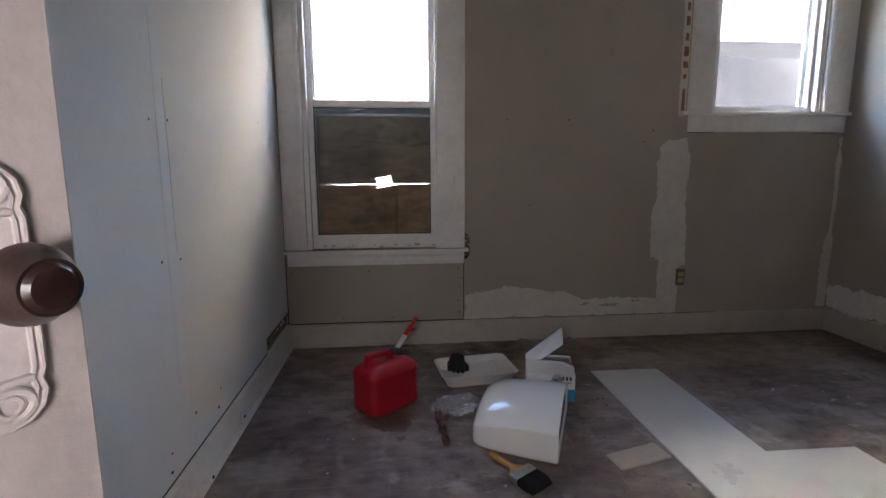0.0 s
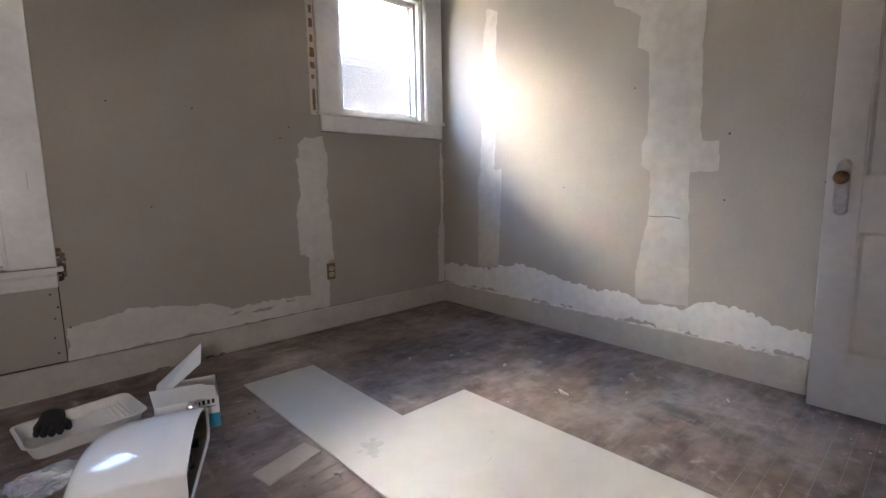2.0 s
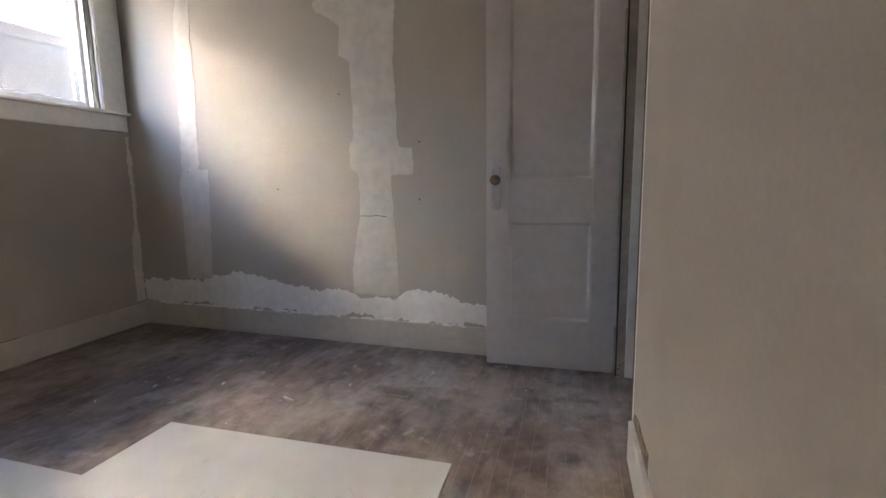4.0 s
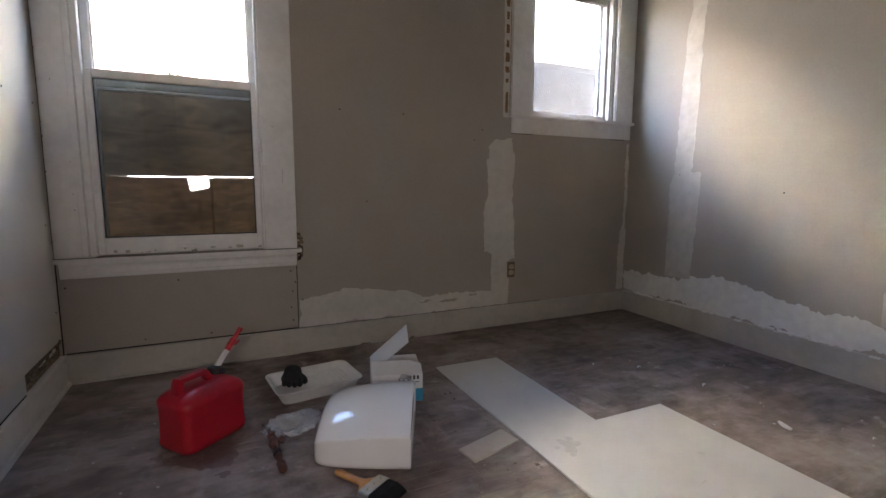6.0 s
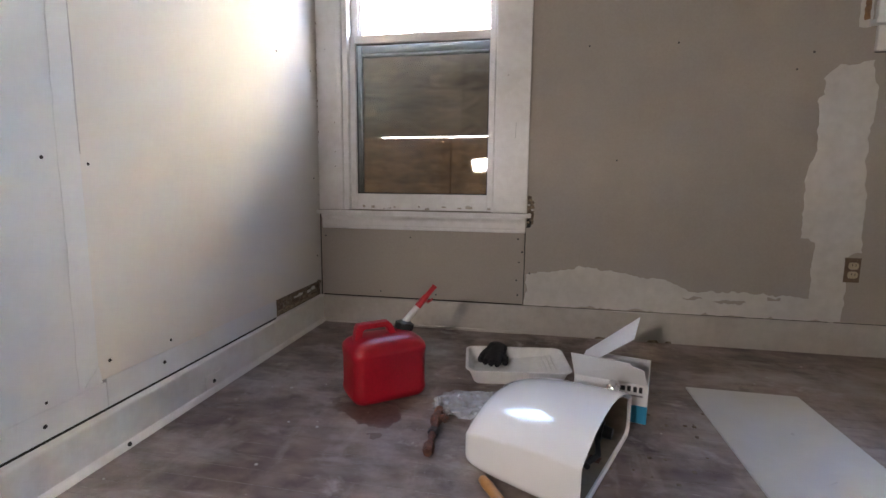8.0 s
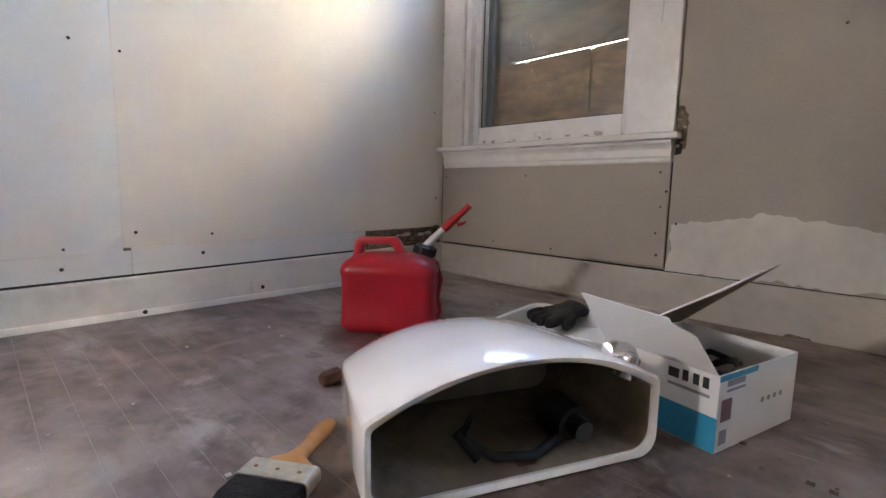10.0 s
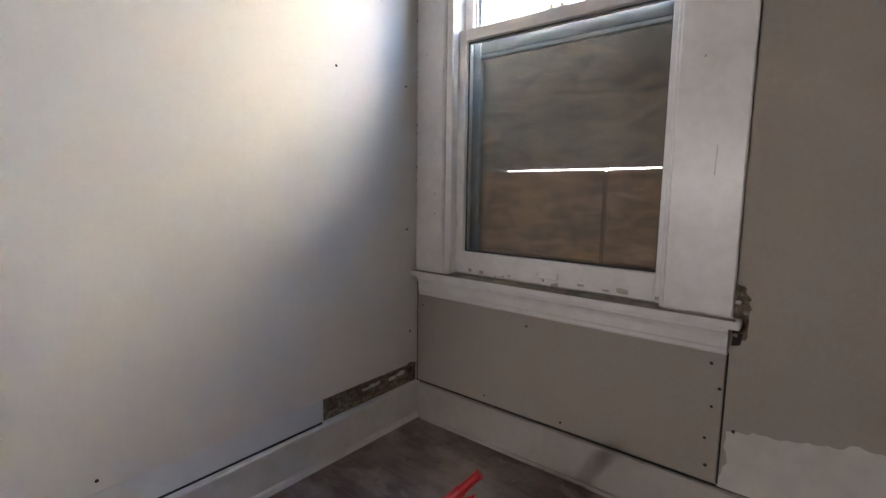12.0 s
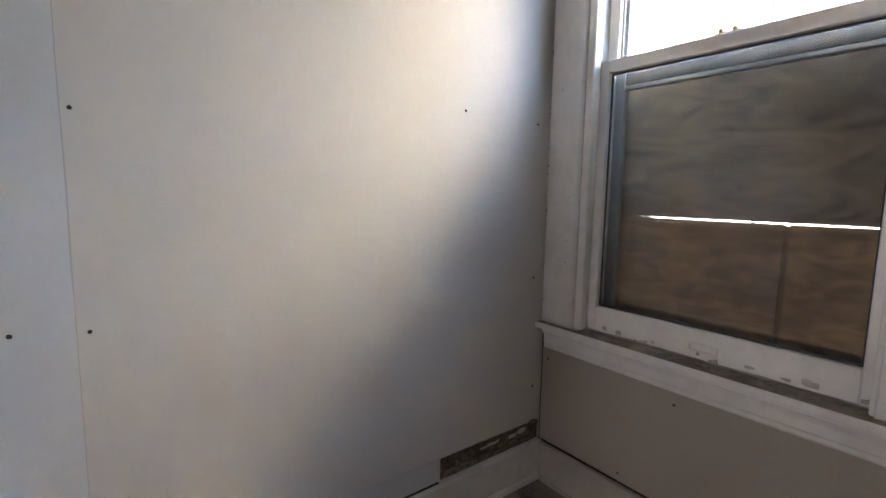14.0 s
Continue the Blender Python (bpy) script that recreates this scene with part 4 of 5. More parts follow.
# ---------------------------------------------------------------- wall outlet
outlet = thing("wall_outlet", pose(2.347, BACK, 0.383), "brown duplex wall outlet with two tan sockets", "outlet")
part("plate", box(-0.031, -0.004, -0.054, 0.031, -0.0002, 0.054, 0.001), OUTLET_BROWN, outlet)
part("strap", box(-0.014, -0.007, -0.050, 0.014, -0.0042, 0.050, 0.001), OUTLET_BROWN, outlet)
for s in (-1, 1):
    rings = [[Vector((p.x, -0.0072, p.y + s * 0.020)) for p in rounded(0.019, 0.0155, 0.012)], [Vector((p.x, -0.013, p.y + s * 0.020)) for p in rounded(0.018, 0.0145, 0.011)]]
    sock = part("socket", loft(rings), OUTLET_TAN, outlet, smooth=True)
    for dx in (-0.0065, 0.0065):
        part("slot", box(dx - 0.0012, -0.0136, s * 0.020 - 0.001, dx + 0.0012, -0.0131, s * 0.020 + 0.008), DARK, sock)


# ---------------------------------------------------------------- doors
def panel_door(ob, width, height, mat, panels, t=0.035):
    """A framed door with sunk panels: hinge edge at x = 0, leaf towards +x, thickness from y = 0 to t."""
    xs = sorted({panels[0][0], panels[0][1]})
    st = part("stile", box(0, 0, 0, xs[0], t, height, 0.002), mat, ob)
    part("stile", box(xs[1], 0, 0, width, t, height, 0.002), mat, ob)
    zs = [0.0] + [z for p in panels for z in (p[2], p[3])] + [height]
    for a, b in zip(zs[0::2], zs[1::2]):
        part("rail", box(xs[0], 0, a, xs[1], t, b, 0.0008), mat, ob)
    for xa, xb, za, zb in panels:
        pn = part("panel", box(xa - 0.002, 0.0135, za - 0.002, xb + 0.002, t - 0.0135, zb + 0.002), mat, ob)
        for face, sunk in ((0.0012, 0.0132), (t - 0.0012, t - 0.0132)):
            bm = bmesh.new()
            o = [bm.verts.new((x, face, z)) for x, z in ((xa, za), (xb, za), (xb, zb), (xa, zb))]
            w = 0.006
            m = [bm.verts.new((x, face, z)) for x, z in ((xa + w, za + w), (xb - w, za + w), (xb - w, zb - w), (xa + w, zb - w))]
            w = 0.017
            q = [bm.verts.new((x, sunk, z)) for x, z in ((xa + w, za + w), (xb - w, za + w), (xb - w, zb - w), (xa + w, zb - w))]
            for i in range(4):
                j = (i + 1) % 4
                bm.faces.new((o[i], o[j], m[j], m[i]))
                bm.faces.new((m[i], m[j], q[j], q[i]))
            part("moulding", bm, mat, pn)


def escutcheon(ob, x, z, side, mat, h=0.215, w=0.058, lift=1.0):
    """An old cast plate with looped ends and a raised border; side is -1 (front, -y) or 1."""
    y = 0.0 if side < 0 else 0.035
    out = [(-0.5, -0.30), (-0.5, 0.30), (-0.44, 0.34), (-0.50, 0.39), (-0.44, 0.45), (-0.25, 0.495), (0, 0.51), (0.25, 0.495), (0.44, 0.45), (0.50, 0.39), (0.44, 0.34), (0.5, 0.30),
           (0.5, -0.30), (0.44, -0.34), (0.50, -0.39), (0.44, -0.45), (0.25, -0.495), (0, -0.51), (-0.25, -0.495), (-0.44, -0.45), (-0.50, -0.39), (-0.44, -0.34)]
    body = part("escutcheon", loft([[Vector((x + a * w, y, z + b * h)) for a, b in out], [Vector((x + a * w, y + side * 0.003 * lift, z + b * h)) for a, b in out],
                                    [Vector((x + a * w * 0.93, y + side * 0.0045 * lift, z + b * h * 0.98)) for a, b in out]]), mat, ob, "painted-over ornate lock plate", smooth=True)
    bm = bmesh.new()
    for scale in (0.86, 0.66):
        pts = [Vector((x + a * w * scale, y + side * 0.0045 * lift, z + b * h * (0.965 if scale > 0.8 else 0.93))) for a, b in out]
        tube(pts + pts[:1], 0.0019 * lift, 6, bm, caps=False)
    part("border", bm, mat, body, smooth=True)
    for s in (-1, 1):
        bm = bmesh.new()
        ring = [Vector((x + 0.017 * math.cos(a), y + side * 0.0052 * lift, z + s * h * 0.405 + 0.014 * math.sin(a))) for a in [2 * math.pi * k / 20 for k in range(21)]]
        tube(ring, 0.0026 * lift, 6, bm, caps=False)
        ring = [Vector((x + 0.009 * math.cos(a), y + side * 0.005 * lift, z + s * h * 0.405 + 0.008 * math.sin(a))) for a in [2 * math.pi * k / 16 for k in range(17)]]
        tube(ring, 0.0016 * lift, 6, bm, caps=False)
        box(x - 0.021, min(y, y + side * 0.0068 * lift), z + s * h * 0.315 - 0.004, x + 0.021, max(y, y + side * 0.0068 * lift), z + s * h * 0.315 + 0.004, 0.002, bm=bm)
        part("scroll", bm, mat, body, smooth=True)
    kz = z - 0.042
    bm = tube([(x, y + side * 0.0038, kz + 0.006), (x, y + side * 0.0054, kz + 0.006)], 0.0046, 10)
    box(x - 0.0022, min(y + side * 0.0038, y + side * 0.0053), kz - 0.007, x + 0.0022, max(y + side * 0.0038, y + side * 0.0053), kz + 0.006, bm=bm)
    part("keyhole", bm, DARK, body)


def door_knob(ob, x, z, side, r=0.0275, reach=0.062, mat=KNOB_BROWN, label="worn dark-brown door knob"):
    y = 0.0 if side < 0 else 0.035
    prof = [(0.004, 0.017), (0.007, 0.016), (0.010, 0.010), (0.024, 0.0095), (0.029, 0.016), (0.033, r * 0.86), (0.040, r), (0.048, r * 0.97), (0.056, r * 0.84), (reach - 0.004, r * 0.68), (reach - 0.0045, r * 0.60), (reach, r * 0.48), (reach + 0.001, r * 0.1)]
    pts = [(x, y + side * d, z) for d, _ in prof]
    part("knob", tube(pts, [q for _, q in prof], 28), mat, ob, label, smooth=True)


# the way in, standing open by the left wall
HINGE = Vector((-0.105, FRONT + 0.012, 0.012))
door_1 = tagged(new("door_1"), "pinkish-white painted panel door standing open", "door", kind="structure")
panel_door(door_1, 0.765, 2.03, DOOR_PINK, [(0.115, 0.650, 0.24, 0.74), (0.115, 0.650, 0.92, 1.90)])
escutcheon(door_1, 0.697, 0.914, -1, PLATE_PAINT, 0.225, 0.064, 1.35)
door_knob(door_1, 0.706, 0.929, -1, 0.0335, 0.074)
escutcheon(door_1, 0.712, 0.925, 1, PLATE_PAINT, 0.205, 0.064, 1.25)
door_knob(door_1, 0.712, 0.945, 1)
door_1.matrix_basis = Matrix.Translation(HINGE) @ Matrix.Rotation(radians(62.6), 4, "Z")

# closet door, open at a right angle into the room
door_2 = tagged(new("door_2"), "greyish-white two-panel closet door standing open", "door", kind="structure")
panel_door(door_2, 0.612, 2.0, DOOR_PAINT, [(0.112, 0.503, 0.240, 0.727), (0.112, 0.503, 0.926, 1.86)])
escutcheon(door_2, 0.562, 0.890, 1, PLATE_PAINT, 0.21, 0.048, 1.3)
door_knob(door_2, 0.562, 0.928, 1, 0.026, 0.055, KNOB_BRASS, "tarnished brass door knob")
for zz in (0.28, 1.7):
    bm = tube([(-0.004, 0.030, zz - 0.045), (-0.004, 0.030, zz + 0.045)], 0.006, 10)
    part("hinge", bm, DOOR_PAINT, door_2)
door_2.matrix_basis = Matrix.Translation((3.166, FRONT + 0.012, 0.020)) @ Matrix.Rotation(radians(90), 4, "Z")

# ---------------------------------------------------------------- petrol can
can = thing("petrol_can", pose(0.468, 2.487, 0.0, 0, 0, 39) @ Matrix.Diagonal((1.06, 1.06, 1.02, 1)), "red plastic petrol can with red and white spout", "petrol can")
CAN = [(0.0, 0.108, 0.066, 0.03), (0.004, 0.116, 0.074, 0.034), (0.014, 0.123, 0.080, 0.034), (0.030, 0.126, 0.083, 0.033), (0.044, 0.1235, 0.0785, 0.030), (0.10, 0.123, 0.0778, 0.030), (0.148, 0.1235, 0.0785, 0.030), (0.162, 0.126, 0.083, 0.033), (0.173, 0.126, 0.083, 0.033), (0.184, 0.1225, 0.0795, 0.032),
       (0.195, 0.115, 0.072, 0.034), (0.204, 0.103, 0.061, 0.034), (0.2115, 0.085, 0.045, 0.03), (0.2155, 0.060, 0.028, 0.022)]
rings = [rounded(hx, hy, min(r, hx * 0.95, hy * 0.95), 6, z) for z, hx, hy, r in CAN]
part("body", loft(rings), RED_PLASTIC, can, smooth=True)
# handle moulded as a square-cornered hoop
ARCH = [(-0.106, 0.190), (-0.099, 0.242), (-0.091, 0.2575), (0.010, 0.2595), (0.022, 0.249), (0.048, 0.198), (0.021, 0.198), (0.006, 0.233), (-0.001, 0.240), (-0.069, 0.239), (-0.076, 0.233), (-0.081, 0.190)]
bm = extrude_poly([(x, -0.0165, z) for x, z in ARCH], 0.033, (0, 1, 0))
bmesh.ops.bevel(bm, geom=[e for e in bm.edges if abs(e.verts[0].co.y - e.verts[1].co.y) < 1e-6], offset=0.005, segments=2, affect="EDGES", profile=0.6)
part("handle", bm, RED_PLASTIC, can, smooth=True)
# neck, collar, spout
base, tip = Vector((0.078, 0.030, 0.190)), Vector((0.205, 0.034, 0.352))
d = (tip - base).normalized()
up = Vector((0.25, 0, 0.97)).normalized()
part("neck", tube([base - up * 0.02, base + up * 0.02], [0.034, 0.029], 18), RED_PLASTIC, can, smooth=True)
c0 = base + up * 0.017
bm = tube([c0, c0 + up * 0.004, c0 + up * 0.026, c0 + up * 0.032], [0.028, 0.030, 0.029, 0.020], 20)
for k in range(20):
    a = 2 * math.pi * k / 20
    u, w = up.orthogonal().normalized(), up.cross(up.orthogonal().normalized())
    q = c0 + (u * math.cos(a) + w * math.sin(a)) * 0.030
    tube([q + up * 0.004, q + up * 0.025], 0.0022, 5, bm)
part("collar", bm, BLACK_PLASTIC, can, "black ribbed screw collar", smooth=True)
s0 = c0 + up * 0.030
ds = (tip - s0).normalized()
L = (tip - s0).length
part("spout_tube", tube([s0 - ds * 0.008, s0 + ds * L * 0.42], [0.0112, 0.0104], 16), WHITE_PLASTIC, can, "white spout sleeve", smooth=True)
part("nozzle", tube([s0 + ds * L * f for f in (0.40, 0.42, 0.50, 0.51, 0.53, 0.54, 0.68, 0.70, 0.72, 0.96, 0.97, 1.0)], [0.0112, 0.0122, 0.0122, 0.0114, 0.0114, 0.0122, 0.0118, 0.0118, 0.0094, 0.0090, 0.0102, 0.0102], 16), RED_NOZZLE, can, "red spout nozzle", smooth=True)
q = s0 + ds * L * 0.62 + ds.orthogonal().normalized() * 0.0
part("trigger", tube([q + Vector((0.012, 0, -0.012)), q + Vector((0.03, 0, -0.006)), q + Vector((0.034, 0, 0.0))], [0.006, 0.004, 0.002], 8), RED_NOZZLE, can, smooth=True)
part("side_hose", tube([(0.118, 0.02, 0.19), (0.132, 0.02, 0.14), (0.124, 0.02, 0.09), (0.134, 0.01, 0.05), (0.120, 0.0, 0.02)], 0.006, 8), RED_PLASTIC, can, smooth=True)
part("sticker", box(-0.1215, -0.022, 0.075, -0.1212, 0.002, 0.098), PAPER, can)

# ---------------------------------------------------------------- toilet tank lying on its back
TA, TW = Vector((-0.914, 0.403, 0)), Vector((0.403, 0.914, 0))
tank = thing("toilet_tank", Matrix.Translation((1.176, 2.156, 0.001)) @ Matrix((TA.to_4d(), TW.to_4d(), (0, 0, 1, 0), (0, 0, 0, 1))).transposed().to_3x3().to_4x4(),
             "white glazed china toilet tank lying on its back", "toilet tank")


def tank_ring(s, hw, side, mid, inset=0.0, lift=0.0):
    """A section across the tank: flat below, bowed above."""
    hw, pts = hw - inset, []
    r0 = 0.030
    lo = inset + lift
    for k in range(7):
        a = radians(270 + 90 * k / 6)
        pts.append(Vector((s, hw - r0 + r0 * math.cos(a), lo + r0 + r0 * math.sin(a))))
    rc, n = 0.011, 20
    zc = side - inset - rc
    for k in range(5):
        a = radians(90 * k / 4 * 0.8)
        pts.append(Vector((s, hw - rc + rc * math.cos(a), zc + rc * math.sin(a))))
    ua, z_edge = hw - rc + rc * math.cos(radians(72)), zc + rc * math.sin(radians(72))
    for k in range(1, n):
        v = ua * (1 - 2 * k / n)
        pts.append(Vector((s, v, z_edge + (mid - inset - z_edge) * (1 - abs(v / ua) ** 2.2))))
    for k in range(5):
        a = radians(90 * (4 - k) / 4 * 0.8)
        pts.append(Vector((s, -(hw - rc + rc * math.cos(a)), zc + rc * math.sin(a))))
    for k in range(7):
        a = radians(180 + 90 * k / 6)
        pts.append(Vector((s, -hw + r0 + r0 * math.cos(a), lo + r0 + r0 * math.sin(a))))
    return pts


SECT = [(0.0, 0.228, 0.128, 0.181), (0.08, 0.226, 0.129, 0.182), (0.15, 0.222, 0.1258, 0.18), (0.21, 0.217, 0.1182, 0.1755), (0.255, 0.211, 0.1115, 0.168), (0.288, 0.203, 0.1035, 0.158), (0.308, 0.194, 0.0963, 0.148), (0.32, 0.182, 0.0866, 0.134), (0.325, 0.168, 0.0783, 0.12)]
outer = [tank_ring(*s) for s in SECT]
inner = [tank_ring(s, hw, side, mid, 0.011) for s, hw, side, mid in SECT[:5]]
rim = [tank_ring(-0.005, 0.228, 0.128, 0.181, 0.003), tank_ring(-0.003, 0.228, 0.128, 0.181, 0.008)]
part("body", loft(inner[::-1] + rim[::-1] + outer), PORCELAIN, tank, smooth=True)
# Inner skin in a mottled brown, darker than the white body.
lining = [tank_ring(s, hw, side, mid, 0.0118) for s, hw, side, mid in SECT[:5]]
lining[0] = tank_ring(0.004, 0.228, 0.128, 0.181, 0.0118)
part("lining", loft(lining, cap0=False), TANK_INSIDE, tank, "mottled dark brown inside", smooth=True)
hose = [(0.03, -0.06, 0.03), (0.05, -0.085, 0.06), (0.06, -0.06, 0.075), (0.05, -0.075, 0.05), (0.04, -0.03, 0.022), (0.03, 0.03, 0.018), (0.05, 0.09, 0.03), (0.09, 0.11, 0.05)]
part("refill_hose", tube(hose, 0.0075, 10), RUBBER, tank, "black rubber hose", smooth=True)
bm = tube([(0.09, 0.10, 0.055), (0.04, 0.105, 0.05)], [0.030, 0.028], 18)
tube([(0.04, 0.105, 0.05), (0.015, 0.106, 0.048)], [0.018, 0.016], 14, bm)
part("flush_valve", bm, BLACK_PLASTIC, tank, "black plastic valve", smooth=True)
part("stain", box(0.02, 0.0, 0.0122, 0.05, 0.03, 0.0127), RUST, tank)
# lever on the front face near the rim
bm = tube([(0.050, 0.205, 0.108), (0.050, 0.216, 0.142)], [0.019, 0.017], 18)
tube([(0.050, 0.214, 0.140), (0.047, 0.208, 0.152), (0.038, 0.190, 0.161), (0.026, 0.160, 0.168), (0.018, 0.140, 0.171)], [0.014, 0.0125, 0.0105, 0.0125, 0.009], 12, bm)
part("flush_lever", bm, CHROME, tank, "chrome flush lever", smooth=True)

# ---------------------------------------------------------------- paint tray
tray = thing("paint_tray", pose(0.920, 2.762, 0.0, 0, 0, 7.5), "white plastic paint tray with a ribbed slope on the floor", "paint tray")


lo, hi = rounded(0.165, 0.108, 0.03, 5, 0.0), rounded(0.188, 0.130, 0.036, 5, 0.056)
lip0, lip1 = rounded(0.197, 0.139, 0.04, 5, 0.057), rounded(0.197, 0.139, 0.04, 5, 0.060)
hi_in, lo_in = rounded(0.186, 0.128, 0.034, 5, 0.060), rounded(0.163, 0.106, 0.028, 5, 0.004)
for p in lo_in:
    p.z = 0.004 + max(0.0, (p.x + 0.06)) / 0.22 * 0.040
part("basin", loft([lo, hi, lip0, lip1, hi_in, lo_in]), WHITE_PLASTIC, tray, smooth=True)
for k in range(13):
    xx = -0.05 + k * 0.0165
    zz = 0.0045 + max(0.0, xx + 0.06) / 0.22 * 0.040
    part("rib", box(xx - 0.003, -0.095, zz - 0.001, xx + 0.003, 0.095, zz + 0.004, 0.0015), WHITE_PLASTIC, tray)

# knit glove lying over the tray's end
glove = thing("work_glove", pose(0.826, 2.797, 0.040, 8, 4, 82) @ Matrix.Diagonal((0.98, 1.05, 1.25, 1)), "black knit work glove lying in the paint tray", "glove")
bm = bmesh.new()
loft([[Vector((x, hy * math.cos(a), 0.012 + hz * math.sin(a) + lift)) for a in [2 * math.pi * k / 14 for k in range(14)]] for x, hy, hz, lift in
      ((0.095, 0.036, 0.016, 0.010), (0.07, 0.038, 0.019, 0.012), (0.04, 0.040, 0.018, 0.006), (0.0, 0.047, 0.016, 0.002), (-0.03, 0.048, 0.014, 0.0), (-0.05, 0.044, 0.012, -0.002))], bm)
for y, a, ln in ((-0.030, -3, 0.046), (-0.010, -1, 0.056), (0.010, 2, 0.055), (0.029, 5, 0.045)):
    e = Vector((-math.cos(radians(a)), math.sin(radians(a)), -0.10)).normalized()
    p = Vector((-0.040, y, 0.012))
    tube([p, p + e * ln * 0.5, p + e * ln * 0.9, p + e * ln], [0.0140, 0.0135, 0.011, 0.004], 10, bm)
tube([(0.02, -0.030, 0.012), (-0.005, -0.048, 0.010), (-0.030, -0.054, 0.006), (-0.037, -0.055, 0.005)], [0.016, 0.0135, 0.012, 0.004], 10, bm)
part("knit", bm, KNIT, glove, smooth=True)

# ---------------------------------------------------------------- faucet box
BX, BD, BH = 0.222, 0.245, 0.127
carton = thing("faucet_box", pose(1.333, 2.432, 0.0, 0, 0, -14.5), "opened white and blue cardboard faucet box with flaps up", "carton")
t = 0.003
wall_f = part("front_side", box(-BX, 0, 0, 0, t, BH, 0.0006), CARD_WHITE, carton)
wall_b = part("back_side", box(-BX, BD - t, 0, 0, BD, BH, 0.0006), CARD_WHITE, carton)
wall_l = part("end_side", box(-BX, t, 0, -BX + t, BD - t, BH, 0.0006), CARD_WHITE, carton)
wall_r = part("end_side", box(-t, t, 0, 0, BD - t, BH, 0.0006), CARD_WHITE, carton)
part("bottom", box(-BX + t, t, 0, -t, BD - t, t), CARD_BROWN, carton)
part("blue_band", box(-BX, -0.0006, 0.001, 0.0006, -0.0002, 0.058), CARD_BLUE, wall_f)
part("blue_band", box(0.0002, -0.0006, 0.117, 0.0006, 0.11, 0.1265), CARD_BLUE, wall_r)
part("lettering", box(-0.085, -0.0007, 0.100, -0.066, -0.0002, 0.116), PRINT_BLACK, wall_f)
for a in (-0.060, -0.042, -0.026):
    part("lettering", box(a, -0.0007, 0.100, a + 0.010, -0.0002, 0.118), PRINT_BLACK, wall_f)
part("small_print", box(-0.085, -0.0007, 0.086, -0.014, -0.0002, 0.091), PRINT_GREY, wall_f)
part("lettering", box(0.0002, 0.022, 0.106, 0.0007, 0.072, 0.116), PRINT_GREY, wall_r)
part("small_print", box(0.0002, 0.022, 0.097, 0.0007, 0.075, 0.101), PRINT_GREY, wall_r)
part("picture", box(0.0002, 0.010, 0.050, 0.0007, 0.038, 0.086), PRINT_PICTURE, wall_r)
part("picture", box(0.0002, 0.010, 0.012, 0.0007, 0.030, 0.036), PRINT_GREY, wall_r)
for k in range(4):
    part("small_print", box(0.0002, 0.13 + k * 0.02, 0.058, 0.0007, 0.138 + k * 0.02, 0.066), PRINT_GREY, wall_r)


def flap(name, pts, inside):
    """A card flap: white outside, with a brown inner face laid on it."""
    n = (Vector(pts[1]) - Vector(pts[0])).cross(Vector(pts[2]) - Vector(pts[0])).normalized()
    ob = part(name, extrude_poly(pts, 0.0018, n), CARD_WHITE, carton)
    if inside:
        part("inner_face", extrude_poly([Vector(p) - n * 0.0006 for p in pts], 0.0004, n), CARD_BROWN, ob)


flap("front_flap", [(-BX, 0.001, BH), (-0.003, 0.001, BH), (-0.014, -0.046, BH + 0.064), (-0.050, -0.055, BH + 0.077), (-0.053, -0.060, BH + 0.086), (-BX - 0.004, -0.064, BH + 0.092)], False)
flap("end_flap", [(-BX, BD - 0.005, BH), (-BX, 0.03, BH), (-0.052, 0.082, BH + 0.116), (-0.044, 0.244, BH + 0.150)], True)
for k in range(5):
    a = k * 1.25
    pts = [(-0.11 + 0.07 * math.cos(a + i * 0.5), 0.12 + 0.07 * math.sin(a + i * 0.5), 0.07 + 0.03 * math.sin(i * 0.9 + k)) for i in range(9)]
    part("tap_hose", tube(pts, 0.006, 8), RUBBER, carton, "black coiled tap hose", smooth=True)

# ---------------------------------------------------------------- clear bag, pipe fitting, brush
bag = thing("plastic_bag", pose(0.783, 2.405, 0.0, 0, 0, 15), "crumpled clear plastic parts bag on the floor", "plastic bag")
bm = bmesh.new()
bmesh.ops.create_icosphere(bm, subdivisions=4, radius=1)
for v in bm.verts:
    n0 = noise.noise(v.co * 2.3) * 0.35 + abs(noise.noise(v.co * 5.0)) * 0.5 - 0.1
    f = 1 + n0
    v.co = Vector((v.co.x * 0.098 * f, v.co.y * 0.066 * f, max(0.001, 0.026 + v.co.z * 0.032 * f)))
part("film", bm, CLEAR_BAG, bag)
part("fitting", tube([(0.03, -0.035, 0.014), (0.062, -0.05, 0.012)], 0.004, 8), BLACK_PLASTIC, bag, smooth=True)

pipe = thing("pipe_fitting", pose(0.699, 2.260, 0.0, 0, 0, 3) @ Matrix.Diagonal((0.86, 1.25, 0.86, 1)), "rusty iron pipe with an old valve body on the floor", "pipe fitting")
part("pipe", tube([(-0.020, 0.165, 0.014), (-0.012, 0.150, 0.015), (-0.002, 0.125, 0.016), (0.0, 0.080, 0.018)], [0.006, 0.0085, 0.009, 0.0095], 12), IRON, pipe, "black iron pipe end", smooth=True)
part("upper_nut", tube([(0, 0.086, 0.020), (0, 0.083, 0.020), (0, 0.068, 0.020), (0, 0.065, 0.020)], [0.015, 0.0185, 0.0185, 0.015], 6), RUST, pipe)
